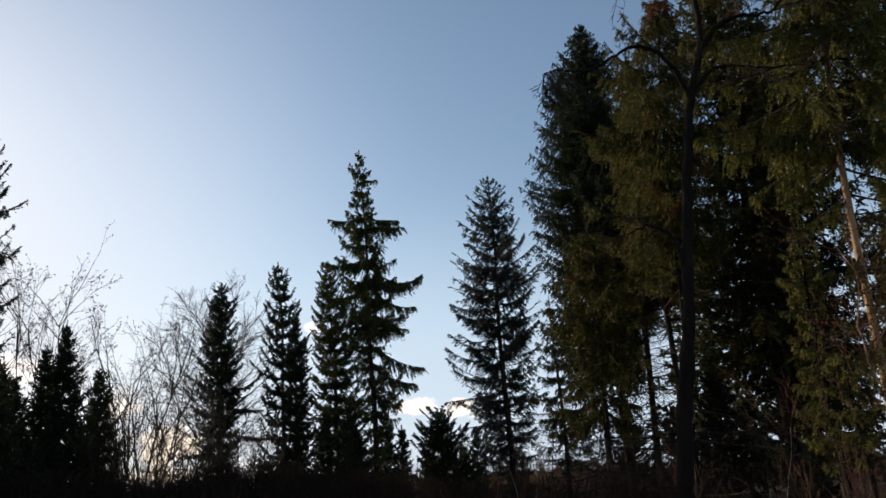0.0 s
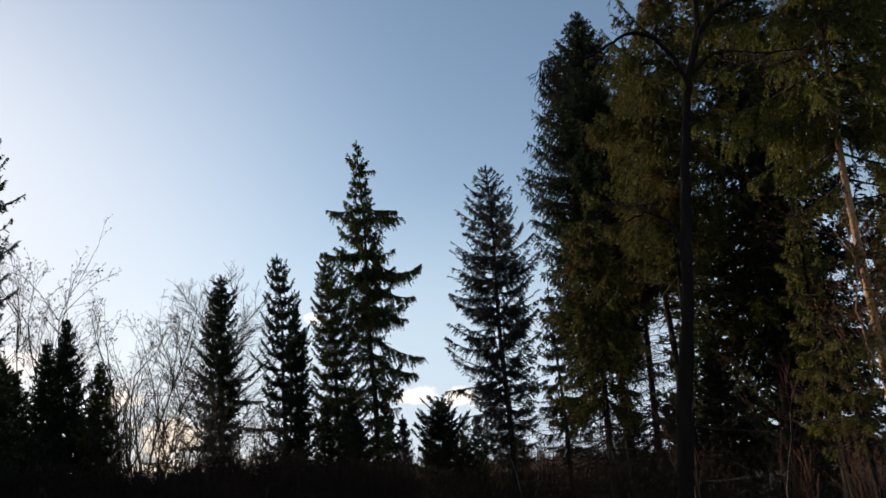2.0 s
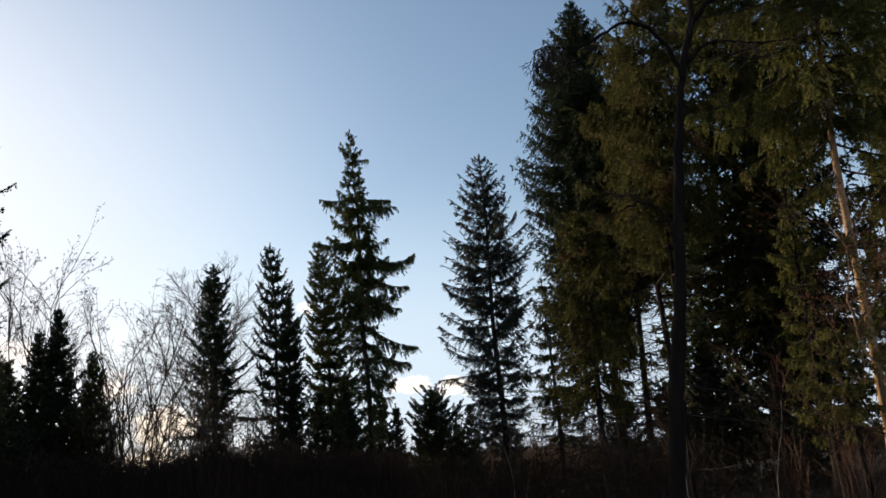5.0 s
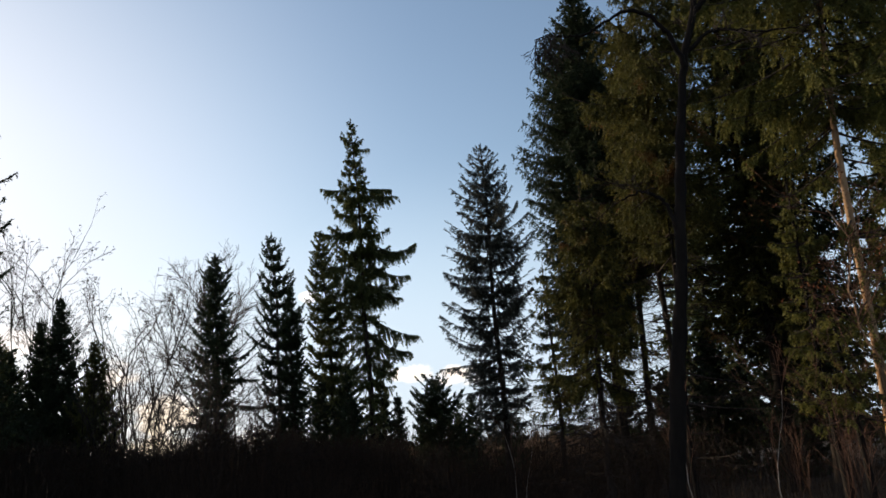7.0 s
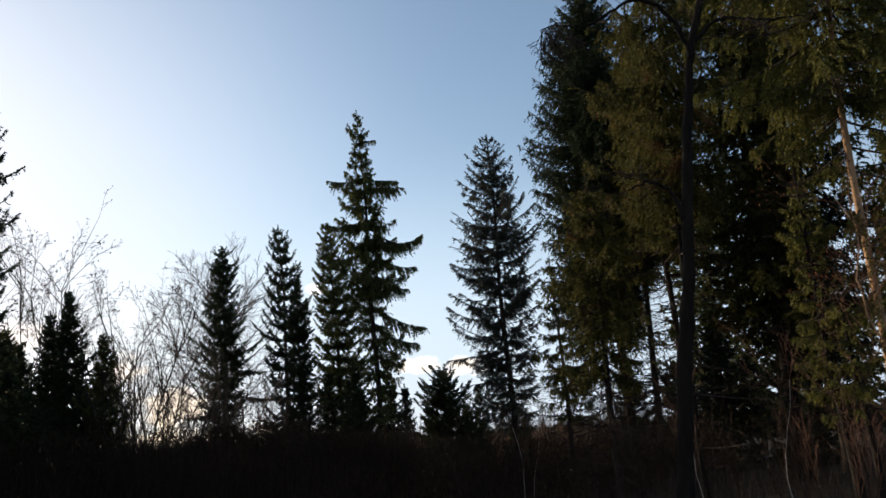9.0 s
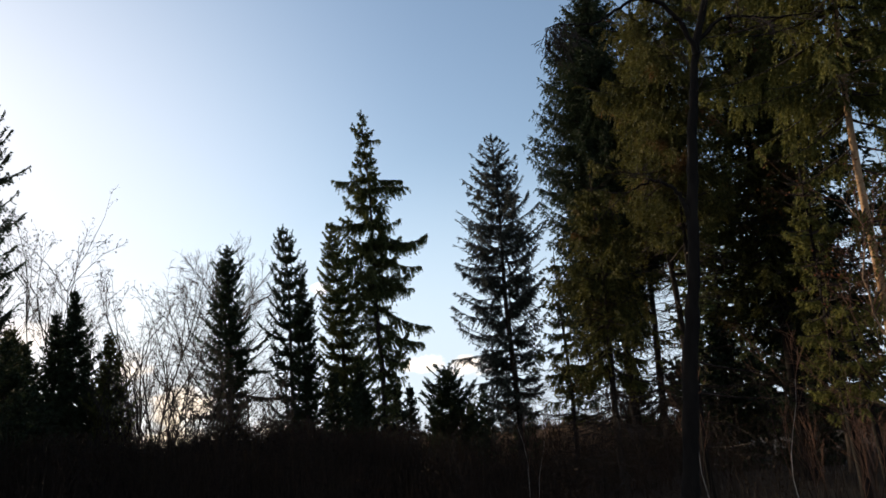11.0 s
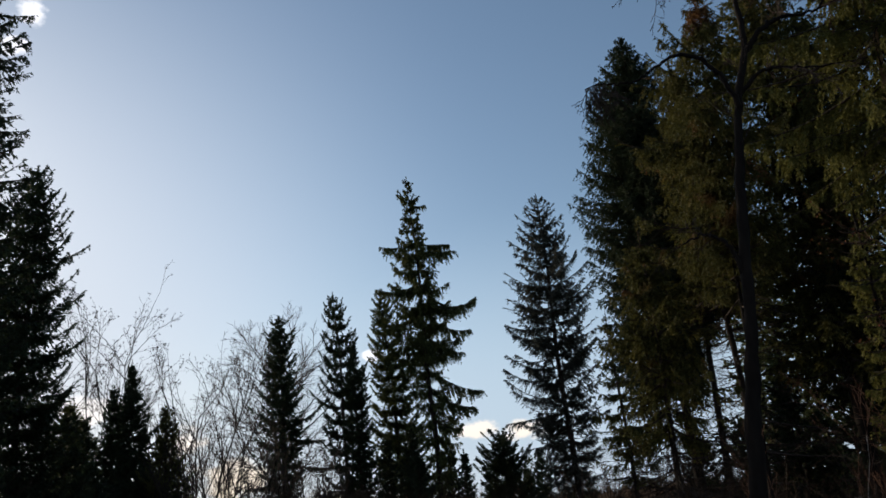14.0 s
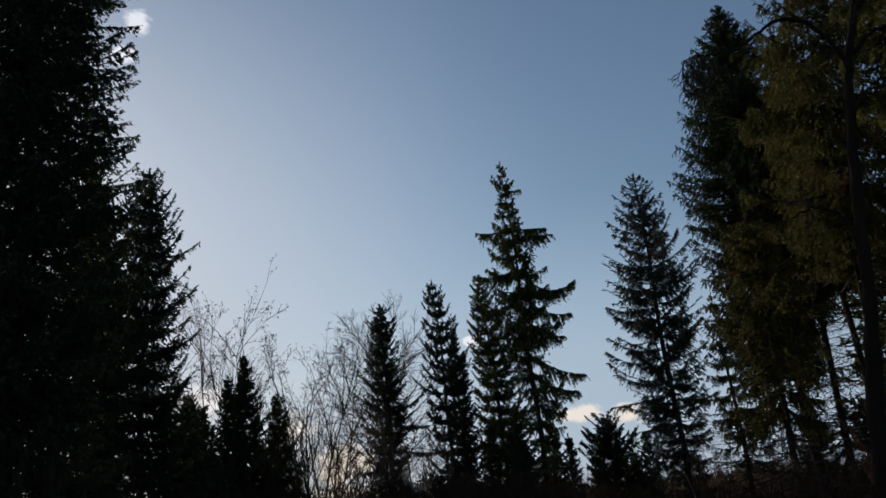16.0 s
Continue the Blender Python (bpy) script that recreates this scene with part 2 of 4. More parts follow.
def conifer(name, label, az, d, h, tip_az, prof, seed, low=0.1, gap=0.55, count=7, slope=(0.4, -0.4), curl=0.5, hang=0.3, thick=0.009, step=0.06, blade=(0.085, 0.034, 0.014),
            twig=0.36, skirt=0.22, ragged=0.2, keep=0.95, inner=2, core=0, clumps=0.0, extra=(), spare=(), needles=None, bark=None, dead=0, jitter=0.1, leader=0.5, group="conifers"):
    """A spruce: whorls of limbs on a tapered trunk, each limb with side twigs full of needles.
    prof: rows of (share of the height, reach to the local left, reach to the local right). slope: how limbs leave the trunk at the top and at the
    bottom; curl: how far their ends turn up; hang: how far the twigs hang; skirt: length of the twigs that hang straight
    down from the limbs; clumps: how broken the foliage is."""
    rng = np.random.default_rng(seed)
    x, y = place(az, d)
    tree = thing(name, x, y, ground_z(x, y) - 0.05, -az, label, "tree", group)
    lean = d * math.tan(radians(tip_az - az))
    prof = np.array(prof, float)

    def axis(z):
        q = np.clip(z / h, 0, 1)
        return np.array((lean * q**1.8 + 0.05 * math.sin(z * 0.7 + seed) * min(1, z), 0.06 * math.sin(z * 0.5 + seed * 2), z))

    trunk = Tubes(10)
    zs = np.linspace(0, h, 26)
    r0 = thick * h + 0.02
    trunk.add([axis(z) for z in zs], [r0 * (1 - z / h) ** 0.85 + 0.01 + 0.35 * r0 * math.exp(-z * 2.2) for z in zs])
    part("trunk", trunk.mesh("trunk", bark or BARK), tree)
    limbs = Tubes(4 if d < 20 else 3)
    starts, ways, lengths = [], [], []
    turned, phase = np.linalg.qr(rng.normal(0, 1, (3, 3)))[0], rng.uniform(0, 6.28, 3)

    def leafy(p):
        p = p @ turned * 4.2 + phase
        return np.sin(p).sum(1) + 0.5 * np.sin(2.3 * p[:, ::-1]).sum(1) > 4.0 * clumps - 2.2

    def limb(z, phi, reach, a, b, full=1.0):
        n = 8 if reach > 1.0 else 5
        s = np.linspace(0, 1, n)
        out = np.array((math.cos(phi), math.sin(phi), 0.0))
        across = np.array((-out[1], out[0], 0.0))
        bend = rng.normal(0, 0.09)
        pts = axis(z) + reach * (s[:, None] * out + bend * (s**2)[:, None] * across) + reach * (a * s + b * s**2.5)[:, None] * UP
        limbs.add(pts, (0.007 + 0.010 * reach) * (1 - 0.85 * s) + 0.003)
        if full <= 0:
            for k in range(int(5 + reach * 4)):
                u = rng.uniform(0.25, 1.0)
                base = np.array([np.interp(u, s, pts[:, i]) for i in range(3)])
                v = unit(across * rng.choice((-1, 1)) * rng.uniform(0.4, 1.0) + out * rng.uniform(0.2, 0.8) + UP * rng.normal(-0.25, 0.3))
                tip = base + v * rng.uniform(0.2, 0.75)
                limbs.add([base, (base + tip) / 2 + rng.normal(0, 0.03, 3), tip], (0.007, 0.005, 0.004))
            return
        m = max(4, int(reach * full / step))
        q = np.sort(rng.uniform(0.1, 1.0, m))
        if clumps:
            # foliage gathers in tufts, with dark hollows between
            q = q[leafy(np.stack([np.interp(q, s, pts[:, i]) for i in range(3)], 1))]
            m = len(q)
            if not m:
                return
        base = np.stack([np.interp(q, s, pts[:, i]) for i in range(3)], 1)
        tan = unit(out + (a + 2.5 * b * q**1.5)[:, None] * UP)
        side = across * np.where(rng.random(m) < 0.5, -1, 1)[:, None]
        ang = rng.uniform(0.45, 1.05, (m, 1))
        v = side * np.cos(ang) + tan * np.sin(ang) - UP * hang * rng.uniform(0.4, 1.5, (m, 1)) + UP * rng.normal(0.02, 0.06, (m, 1))
        shape = np.clip(0.4 + 1.5 * q, 0, 1) * (1 - q) ** 0.7 + 0.14
        starts.append(base)
        ways.append(unit(v))
        lengths.append(np.clip(reach * twig, 0.05, 0.75) * shape * rng.uniform(0.55, 1.15, m) + 0.04)
        if skirt:
            low_twigs = rng.random(m) < 0.75
            k = int(low_twigs.sum())
            starts.append(base[low_twigs])
            ways.append(unit(tan[low_twigs] * rng.uniform(0.1, 0.7, (k, 1)) - UP + rng.normal(0, 0.25, (k, 3))))
            lengths.append(skirt * min(1, reach / 1.3) * (0.4 + 0.6 * np.sin(np.pi * np.clip(q[low_twigs], 0, 0.92))) * rng.uniform(0.4, 1.25, k))
        # the limb's own needles, out to its tip
        first = n // 3
        starts.append(pts[first:-1]), ways.append(unit(pts[first + 1:] - pts[first:-1])), lengths.append(np.linalg.norm(pts[first + 1:] - pts[first:-1], axis=1) * 1.1)

    z = h * low
    turn0 = 0.0
    while z < h - 0.25:
        q = z / h
        left, right = np.interp(q, prof[:, 0], prof[:, 1]), np.interp(q, prof[:, 0], prof[:, 2])
        t = np.clip((q - low) / (1 - low), 0, 1)
        wide = max(left, right)
        n = count if wide > 0.45 else max(4, count - 2)
        turn0 += 0.9
        whorl = 1 + rng.uniform(-ragged, ragged * 0.5)
        sparse = 1.0
        for lo, hi, f in spare:
            if lo <= q <= hi:
                sparse = f
        for k in range(n):
            if rng.random() > keep:
                continue
            phi = turn0 + 2 * np.pi * k / n + rng.normal(0, 0.22)
            c = (1 + math.cos(phi)) / 2
            reach = (left * (1 - c) + right * c) * whorl * rng.uniform(1 - ragged, 1.06)
            if reach < 0.06:
                continue
            a = slope[1] + (slope[0] - slope[1]) * t**1.3 + rng.normal(0, 0.1)
            limb(z + rng.uniform(-jitter, jitter) * min(1, wide), phi, reach, a, curl * rng.uniform(0.7, 1.3) * (1 - 0.3 * t), sparse)
        for _ in range(inner):
            limb(z + rng.uniform(-0.25, 0.25), rng.uniform(0, 6.28), wide * rng.uniform(0.25, 0.55), -0.15 + 0.4 * t, 0.25, sparse)
        z += gap * (0.35 + 0.75 * min(1, wide / 1.3)) * rng.uniform(0.85, 1.15)
    for _ in range(dead):
        zz = rng.uniform(0.06, low + 0.15) * h
        limb(zz, rng.uniform(0, 6.28), rng.uniform(0.6, 1.9), rng.uniform(-0.45, 0.05), 0.12, 0)
    for zz, deg, reach, a, b, full in extra:
        limb(zz, radians(deg), reach, a, b, full)
    # the leader, a short tuft
    starts.append(axis(h - leader)[None]), ways.append(UP[None]), lengths.append(np.array([leader]))
    part("branchwork", limbs.mesh("branchwork", BARK), tree, kind="stuff")
    if core:
        # inner growth close to the trunk
        zc, ph = h * rng.uniform(low + 0.02, 0.95, core), rng.uniform(0, 2 * np.pi, core)
        c = (1 + np.cos(ph)) / 2
        r = (np.interp(zc / h, prof[:, 0], prof[:, 1]) * (1 - c) + np.interp(zc / h, prof[:, 0], prof[:, 2]) * c) * rng.uniform(0.02, 0.5, core)
        out = np.stack([np.cos(ph), np.sin(ph), np.zeros(core)], 1)
        at = np.stack([axis(q) for q in zc]) + out * r[:, None]
        way_in = unit(out * 0.6 - UP * rng.uniform(0.1, 1.0, (core, 1)) + rng.normal(0, 0.3, (core, 3)))
        starts.append(at), ways.append(way_in), lengths.append(np.clip(r * 1.2, 0.08, 0.4) * rng.uniform(0.6, 1.1, core))
    tri = needle_twigs(rng, np.concatenate(starts), np.concatenate(ways), np.concatenate(lengths), blade, hang)
    part("crown", mesh_of("crown", tri, np.arange(len(tri)).reshape(-1, 3), needles or NEEDLES), tree, kind="stuff")
    return tree


# ---- bare trees and shrubs ----


def sprout(rng, p, v, length, radius, level, out, spread, lift, kids, bend=0.12, least=0.004):
    """A bare limb with its side limbs, as lines of points by level."""
    n = int(min(7, max(3, length / 0.4 + 2)))
    pts, q = [np.array(p, float)], np.array(v, float)
    for _ in range(n - 1):
        q = unit(q + rng.normal(0, bend * (1.0 if level < 2 else 0.6), 3) + UP * lift)
        pts.append(pts[-1] + q * length / (n - 1))
    pts = np.array(pts)
    out.append((level, pts, np.linspace(radius, max(radius * 0.35, least), n)))
    if level >= len(kids):
        return
    for k in range(kids[level]):
        s = rng.uniform(0.25, 1.0) if k else 1.0
        base = np.array([np.interp(s * (n - 1), np.arange(n), pts[:, i]) for i in range(3)])
        tan = unit(pts[-1] - pts[0])
        side = unit(np.cross(tan, rng.normal(0, 1, 3)))
        w = unit(tan + side * rng.uniform(0.4, 1.0) * spread)
        sprout(rng, base, w, length * rng.uniform(0.3, 0.58) * (1.15 - 0.45 * s), max(radius * (0.62 - 0.2 * s), least), level + 1, out, spread, lift, kids, bend, least)


def bare_tree(name, label, az, d, h, seed, kids=(9, 5, 5), spread=0.8, lift=0.06, lean=0.0, thick=0.009, bark=None, twigs=None, stems=1, group="bare trees", fork=0.2, bend=0.12, single=2, least=0.004, catkins=0.0):
    rng = np.random.default_rng(seed)
    x, y = place(az, d)
    tree = thing(name, x, y, ground_z(x, y) - 0.05, -az, label, "tree", group)
    lines = []
    for k in range(stems):
        v = unit(np.array((lean + (rng.normal(0, fork) if stems > 1 else 0), rng.normal(0, 0.05), 1.0)))
        sprout(rng, (rng.normal(0, 0.12) if k else 0, rng.normal(0, 0.12) if k else 0, 0), v, h * (0.8 if k == 0 else rng.uniform(0.55, 0.75)), thick * h, 0, lines, spread, lift, kids, bend, least)
    fine = Tubes(3)
    for level, pts, rad in lines:
        if level >= single:
            fine.add(pts, rad)
            continue
        t = Tubes(8 if level == 0 and stems == 1 else 5)
        t.add(pts, rad)
        title = "limb" if level else ("trunk" if stems == 1 else "stem")
        part(title, t.mesh(title, bark or BARK_DARK_SHADED), tree)
    part("twig_growth", fine.mesh("twig_growth", twigs or TWIG), tree, kind="stuff")
    if catkins:
        tips = np.array([pts[-1] for level, pts, rad in lines if level >= single])
        tips = np.concatenate([tips, tips + rng.normal(0, 0.07, tips.shape)])
        tri = blades(rng, tips, rng.normal(0, 0.4, tips.shape) - UP * 0.4, catkins, catkins * 0.22, 0.3)
        part("catkin_growth", mesh_of("catkin_growth", tri, np.arange(len(tri)).reshape(-1, 3), twigs or TWIG), tree, "small dark hanging catkins", "stuff")
    return tree


# ---- ground ----


def build_ground():
    n, m = 56, 84
    rad = np.concatenate([np.linspace(0, 60, 40), np.geomspace(66, 2600, n - 40)])
    verts = [(r * math.sin(a), r * math.cos(a), ground_z(r * math.sin(a), r * math.cos(a)) * (1 if r < 200 else 0))
             for r in rad for a in np.arange(m) * 2 * np.pi / m]
    faces = [(i * m + j, i * m + (j + 1) % m, (i + 1) * m + (j + 1) % m, (i + 1) * m + j) for i in range(n - 1) for j in range(m)]
    ob = new("ground", mesh_of("ground", verts, np.array(faces)[:, ::-1], SOIL, True))
    tagged(ob, "dark forest floor of soil and dead grass", "ground", kind="structure")


build_ground()

# ---- the conifers ----
FAR = (0.115, 0.058, 0.016)
YOUNG = (0.15, 0.085, 0.034)
conifer("spruce", "tall dark spruce with uneven limbs that reach out on one side", -4.1, 38, 18.6, -4.5,
        [(0.1, 0.8, 0.8), (0.24, 0.9, 1.05), (0.34, 1.05, 1.7), (0.38, 1.1, 1.6), (0.453, 1.35, 1.45), (0.527, 1.6, 1.5), (0.603, 1.75, 1.4), (0.65, 1.75, 1.35), (0.712, 1.6, 1.3), (0.76, 1.25, 0.85), (0.79, 1.0, 0.6), (0.84, 0.75, 0.55), (0.897, 0.6, 0.55), (0.93, 0.6, 0.42), (0.963, 0.36, 0.26), (0.985, 0.2, 0.14), (1, 0.08, 0.08)],
        11, low=0.14, gap=0.74, count=9, keep=0.88, ragged=0.32, thick=0.0075, inner=2, core=320, skirt=0.5, slope=(0.15, -1.05), curl=0.82, hang=1.0, step=0.048, spare=((0, 0.5, 0.8),), twig=0.34, jitter=0.12, blade=(0.110, 0.055, 0.0146), leader=0.3,
        extra=((14.75, 4, 1.7, -0.03, 0.0, 1.5), (14.45, -14, 1.95, -0.26, 0.1, 1.3), (12.4, 2, 2.65, -0.95, 0.74, 1.6), (12.1, -22, 2.2, -0.9, 0.5, 1.2), (11.3, 6, 2.25, -0.93, 0.48, 1.4), (10.2, 0, 1.9, -0.9, 0.35, 1.3), (8.5, 4, 2.5, -0.8, 0.3, 1.3), (7.4, -10, 2.2, -0.7, 0.25, 1.2), (14.9, 178, 1.75, -0.3, 0.28, 1.2), (12.8, 184, 2.1, -0.5, 0.4, 1.2), (11.4, 172, 2.0, -0.7, 0.5, 1.2), (17.9, 40, 0.35, 0.8, 0.3, 1.0), (16.9, 5, 0.85, -0.15, 0.2, 1.2)))
conifer("spruce", "slender greyish spruce with a thin see-through crown", 5.2, 33, 14.85, 5.25,
        [(0.12, 1.5, 1.0), (0.25, 1.8, 1.35), (0.31, 1.75, 1.5), (0.365, 2.15, 1.65), (0.467, 2.1, 1.85), (0.56, 2.1, 2.0), (0.63, 2.0, 1.95), (0.68, 2.0, 1.8), (0.73, 1.9, 1.6), (0.8, 1.6, 1.35), (0.85, 1.35, 1.1), (0.9, 0.95, 0.8), (0.956, 0.5, 0.42), (1, 0.08, 0.08)],
        12, low=0.16, gap=0.4, count=9, keep=0.9, core=260, clumps=0.3, ragged=0.22, slope=(0.45, -0.38), curl=0.45, hang=0.7, step=0.047, twig=0.32, skirt=0.22, inner=2, jitter=0.14, blade=(0.09, 0.038, 0.0145), needles=NEEDLES_BLUE, dead=40, thick=0.0085, leader=0.4, spare=((0, 0.34, 0.8), (0.34, 0.55, 0.95)),
        extra=((12.4, 0, 0.95, 0.1, 0.85, 1.2), (11.7, 8, 1.15, 0.2, 0.75, 1.2), (10.9, -6, 1.35, 0.1, 0.7, 1.2), (10.0, 10, 1.5, -0.05, 0.6, 1.2), (5.3, 182, 2.5, -0.1, 0.02, 1.2), (4.2, 176, 2.0, -0.12, 0.02, 0.9)))
conifer("spruce", "dark spruce with limbs that hook upward", -10.25, 42, 14.0, -10.7, [(0.1, 1.6, 1.5), (0.3, 1.7, 1.5), (0.4, 1.6, 1.5), (0.52, 1.45, 1.45), (0.6, 1.35, 1.45), (0.69, 1.25, 1.45), (0.75, 1.05, 1.25), (0.82, 0.95, 1.05), (0.88, 0.75, 0.72), (0.93, 0.58, 0.56), (0.98, 0.22, 0.2), (1, 0.1, 0.1)],
        13, low=0.12, gap=0.66, count=9, keep=0.9, ragged=0.3, slope=(0.35, -0.45), curl=0.95, hang=0.12, core=260, skirt=0.2, step=0.05, twig=0.3, jitter=0.08, blade=FAR, leader=0.35, needles=NEEDLES_DARK, spare=((0, 0.4, 0.7),))
conifer("spruce", "dense dark spruce beside a taller one", -6.6, 46, 14.9, -7.25, [(0.1, 1.7, 1.8), (0.3, 1.7, 1.9), (0.45, 1.6, 1.95), (0.56, 1.45, 1.85), (0.67, 1.45, 1.7), (0.78, 1.25, 1.4), (0.85, 0.95, 0.95), (0.92, 0.58, 0.65), (0.98, 0.25, 0.25), (1, 0.1, 0.1)],
        14, low=0.1, gap=0.58, count=10, keep=0.95, slope=(0.5, -0.35), curl=0.65, hang=0.25, step=0.05, twig=0.36, core=900, jitter=0.1, blade=FAR, leader=0.4)
conifer("spruce", "low dense dark spruce beside a taller one", -9.35, 39, 10.3, -9.6, [(0.05, 1.1, 1.2), (0.45, 0.9, 1.05), (0.62, 0.7, 0.9), (0.78, 0.5, 0.7), (0.92, 0.28, 0.36), (1, 0.1, 0.1)],
        38, low=0.04, gap=0.42, count=8, slope=(0.5, -0.3), curl=0.5, hang=0.2, step=0.06, core=700, blade=FAR, needles=NEEDLES_DARK)
conifer("spruce", "dark green spruce with a loose twiggy top", -14.6, 44, 13.4, -14.6, [(0.2, 1.6, 1.5), (0.33, 1.9, 1.6), (0.4, 2.0, 1.5), (0.49, 1.9, 1.6), (0.57, 1.7, 1.7), (0.63, 1.5, 1.4), (0.74, 1.2, 1.1), (0.86, 0.8, 0.85), (0.95, 0.55, 0.55), (1, 0.2, 0.2)],
        15, low=0.2, gap=0.46, count=9, keep=0.9, ragged=0.38, clumps=0.2, slope=(0.75, -0.4), curl=0.45, hang=0.3, step=0.06, twig=0.3, blade=FAR, leader=0.3, spare=((0.9, 1, 0.6), (0, 0.36, 0.9)), core=1100, dead=14, needles=NEEDLES_DARK,
        extra=((6.8, 5, 2.1, -0.25, 0.1, 1.2), (5.4, -4, 2.6, -0.2, 0.05, 1.0), (4.6, 178, 2.0, -0.25, 0.1, 0.9)))
conifer("spruce", "short dense dark spruce with a pointed top", -24.7, 38, 9.65, -24.5, [(0.05, 1.9, 2.4), (0.4, 1.3, 2.1), (0.53, 0.9, 1.75), (0.63, 0.75, 1.35), (0.73, 0.6, 0.9), (0.84, 0.36, 0.52), (0.94, 0.2, 0.25), (1, 0.06, 0.06)],
        16, low=0.03, gap=0.4, count=9, slope=(0.7, -0.3), curl=0.4, step=0.065, core=1500, blade=FAR, needles=NEEDLES_DARK, leader=0.35)
conifer("spruce", "short dense dark spruce with a pointed top", -25.7, 39, 8.95, -25.5, [(0.05, 1.8, 1.7), (0.5, 1.2, 1.2), (0.75, 0.6, 0.75), (0.89, 0.3, 0.45), (0.95, 0.2, 0.26), (1, 0.06, 0.06)],
        17, low=0.03, gap=0.42, count=8, slope=(0.7, -0.3), curl=0.4, step=0.07, core=1100, blade=FAR, needles=NEEDLES_DARK)
conifer("spruce", "broad dark spruce at the edge of the clearing", -28.3, 39, 8.2, -28.2, [(0.05, 2.0, 2.2), (0.4, 1.7, 1.9), (0.6, 1.3, 1.4), (0.8, 0.7, 0.75), (0.93, 0.3, 0.35), (1, 0.08, 0.08)],
        41, low=0.03, gap=0.42, count=9, slope=(0.6, -0.3), curl=0.5, ragged=0.28, step=0.06, core=1300, blade=FAR, needles=NEEDLES_BROWN, leader=0.3)
conifer("spruce", "young spruce with a loose crown", -22.3, 36, 7.4, -22.3, [(0.05, 1.7, 1.7), (0.4, 1.3, 1.3), (0.64, 0.82, 0.92), (0.8, 0.5, 0.62), (0.93, 0.22, 0.3), (1, 0.08, 0.08)],
        18, low=0.05, gap=0.42, count=8, slope=(0.7, -0.3), curl=0.5, step=0.06, keep=0.92, ragged=0.3, core=700, clumps=0.15, blade=FAR, needles=NEEDLES_BROWN)
conifer("spruce", "tall dark spruce with upturned limb ends", -31.2, 30, 15.1, -30.9, [(0.05, 3.0, 2.6), (0.25, 2.8, 2.3), (0.37, 2.8, 2.05), (0.46, 2.7, 1.95), (0.51, 2.6, 1.8), (0.58, 2.4, 1.62), (0.66, 2.1, 1.55), (0.77, 1.6, 1.4), (0.855, 1.1, 1.0), (0.924, 0.7, 0.7), (0.97, 0.35, 0.4), (1, 0.1, 0.1)],
        19, low=0.03, gap=0.68, count=10, slope=(0.35, -0.5), curl=0.85, hang=0.2, step=0.055, core=3200, twig=0.34, skirt=0.28, jitter=0.1, blade=(0.11, 0.056, 0.024), needles=NEEDLES_DARK, leader=0.3, extra=((11.6, 0, 1.75, -0.25, 0.5, 1.3), (8.2, -8, 1.95, -0.4, 0.6, 1.2), (6.0, 5, 2.3, -0.5, 0.5, 1.2)))
conifer("spruce", "very tall dark spruce with a broad dense crown", -39.0, 20, 22.0, -39.0, [(0.05, 2.6, 2.4), (0.35, 2.7, 3.0), (0.42, 2.6, 2.9), (0.48, 2.5, 3.05), (0.53, 2.4, 2.8), (0.56, 2.4, 2.5), (0.59, 2.4, 2.85), (0.63, 2.3, 2.5), (0.67, 2.3, 2.7), (0.72, 2.2, 2.45), (0.82, 1.7, 1.7), (0.92, 0.9, 0.9), (1, 0.1, 0.1)],
        20, low=0.03, gap=0.45, count=13, ragged=0.2, slope=(0.2, -0.5), curl=0.4, hang=0.7, step=0.062, core=6500, twig=0.33, skirt=0.3, clumps=0.2, blade=(0.11, 0.056, 0.03), needles=NEEDLES_DARK)
conifer("spruce", "dense dark spruce behind a taller one", -34.6, 27, 14.2, -34.6, [(0.05, 2.4, 2.2), (0.4, 2.2, 2.1), (0.7, 1.5, 1.5), (1, 0.1, 0.1)],
        33, low=0.02, gap=0.6, count=8, step=0.08, core=3500, curl=0.6, blade=YOUNG, needles=NEEDLES_DARK)
conifer("spruce", "dense dark spruce behind a taller one", -43.0, 25, 17.0, -43.0, [(0.05, 2.5, 2.4), (0.4, 2.3, 2.3), (0.7, 1.6, 1.6), (1, 0.1, 0.1)],
        34, low=0.02, gap=0.6, count=8, step=0.08, core=3500, curl=0.6, blade=YOUNG, needles=NEEDLES_DARK)
conifer("spruce", "tall dense dark spruce with a pointed top", 13.3, 26, 17.6, 13.4, [(0.28, 2.0, 0.5), (0.38, 2.1, 1.2), (0.44, 2.25, 2.0), (0.53, 2.4, 2.4), (0.583, 2.4, 2.4), (0.64, 2.35, 2.3), (0.7, 2.05, 2.1), (0.77, 1.8, 1.7), (0.82, 1.55, 1.4), (0.87, 1.05, 1.1), (0.92, 0.68, 0.7), (0.96, 0.36, 0.36), (1, 0.05, 0.05)],
        21, low=0.33, gap=0.5, count=16, slope=(0.35, -0.75), curl=0.7, hang=0.7, ragged=0.12, twig=0.42, skirt=0.5, step=0.046, core=4500, jitter=0.14, blade=(0.095, 0.036, 0.021), needles=NEEDLES_DARK, dead=110, thick=0.008, leader=0.35)
conifer("spruce", "thin forest spruce with many dead lower limbs", 15.2, 29, 15.0, 15.6, [(0.2, 1.2, 1.2), (0.5, 1.6, 1.6), (0.8, 1.2, 1.2), (1, 0.1, 0.1)],
        22, low=0.5, gap=0.55, count=7, dead=130, hang=0.5, step=0.06, blade=(0.110, 0.055, 0.0171), thick=0.0075)
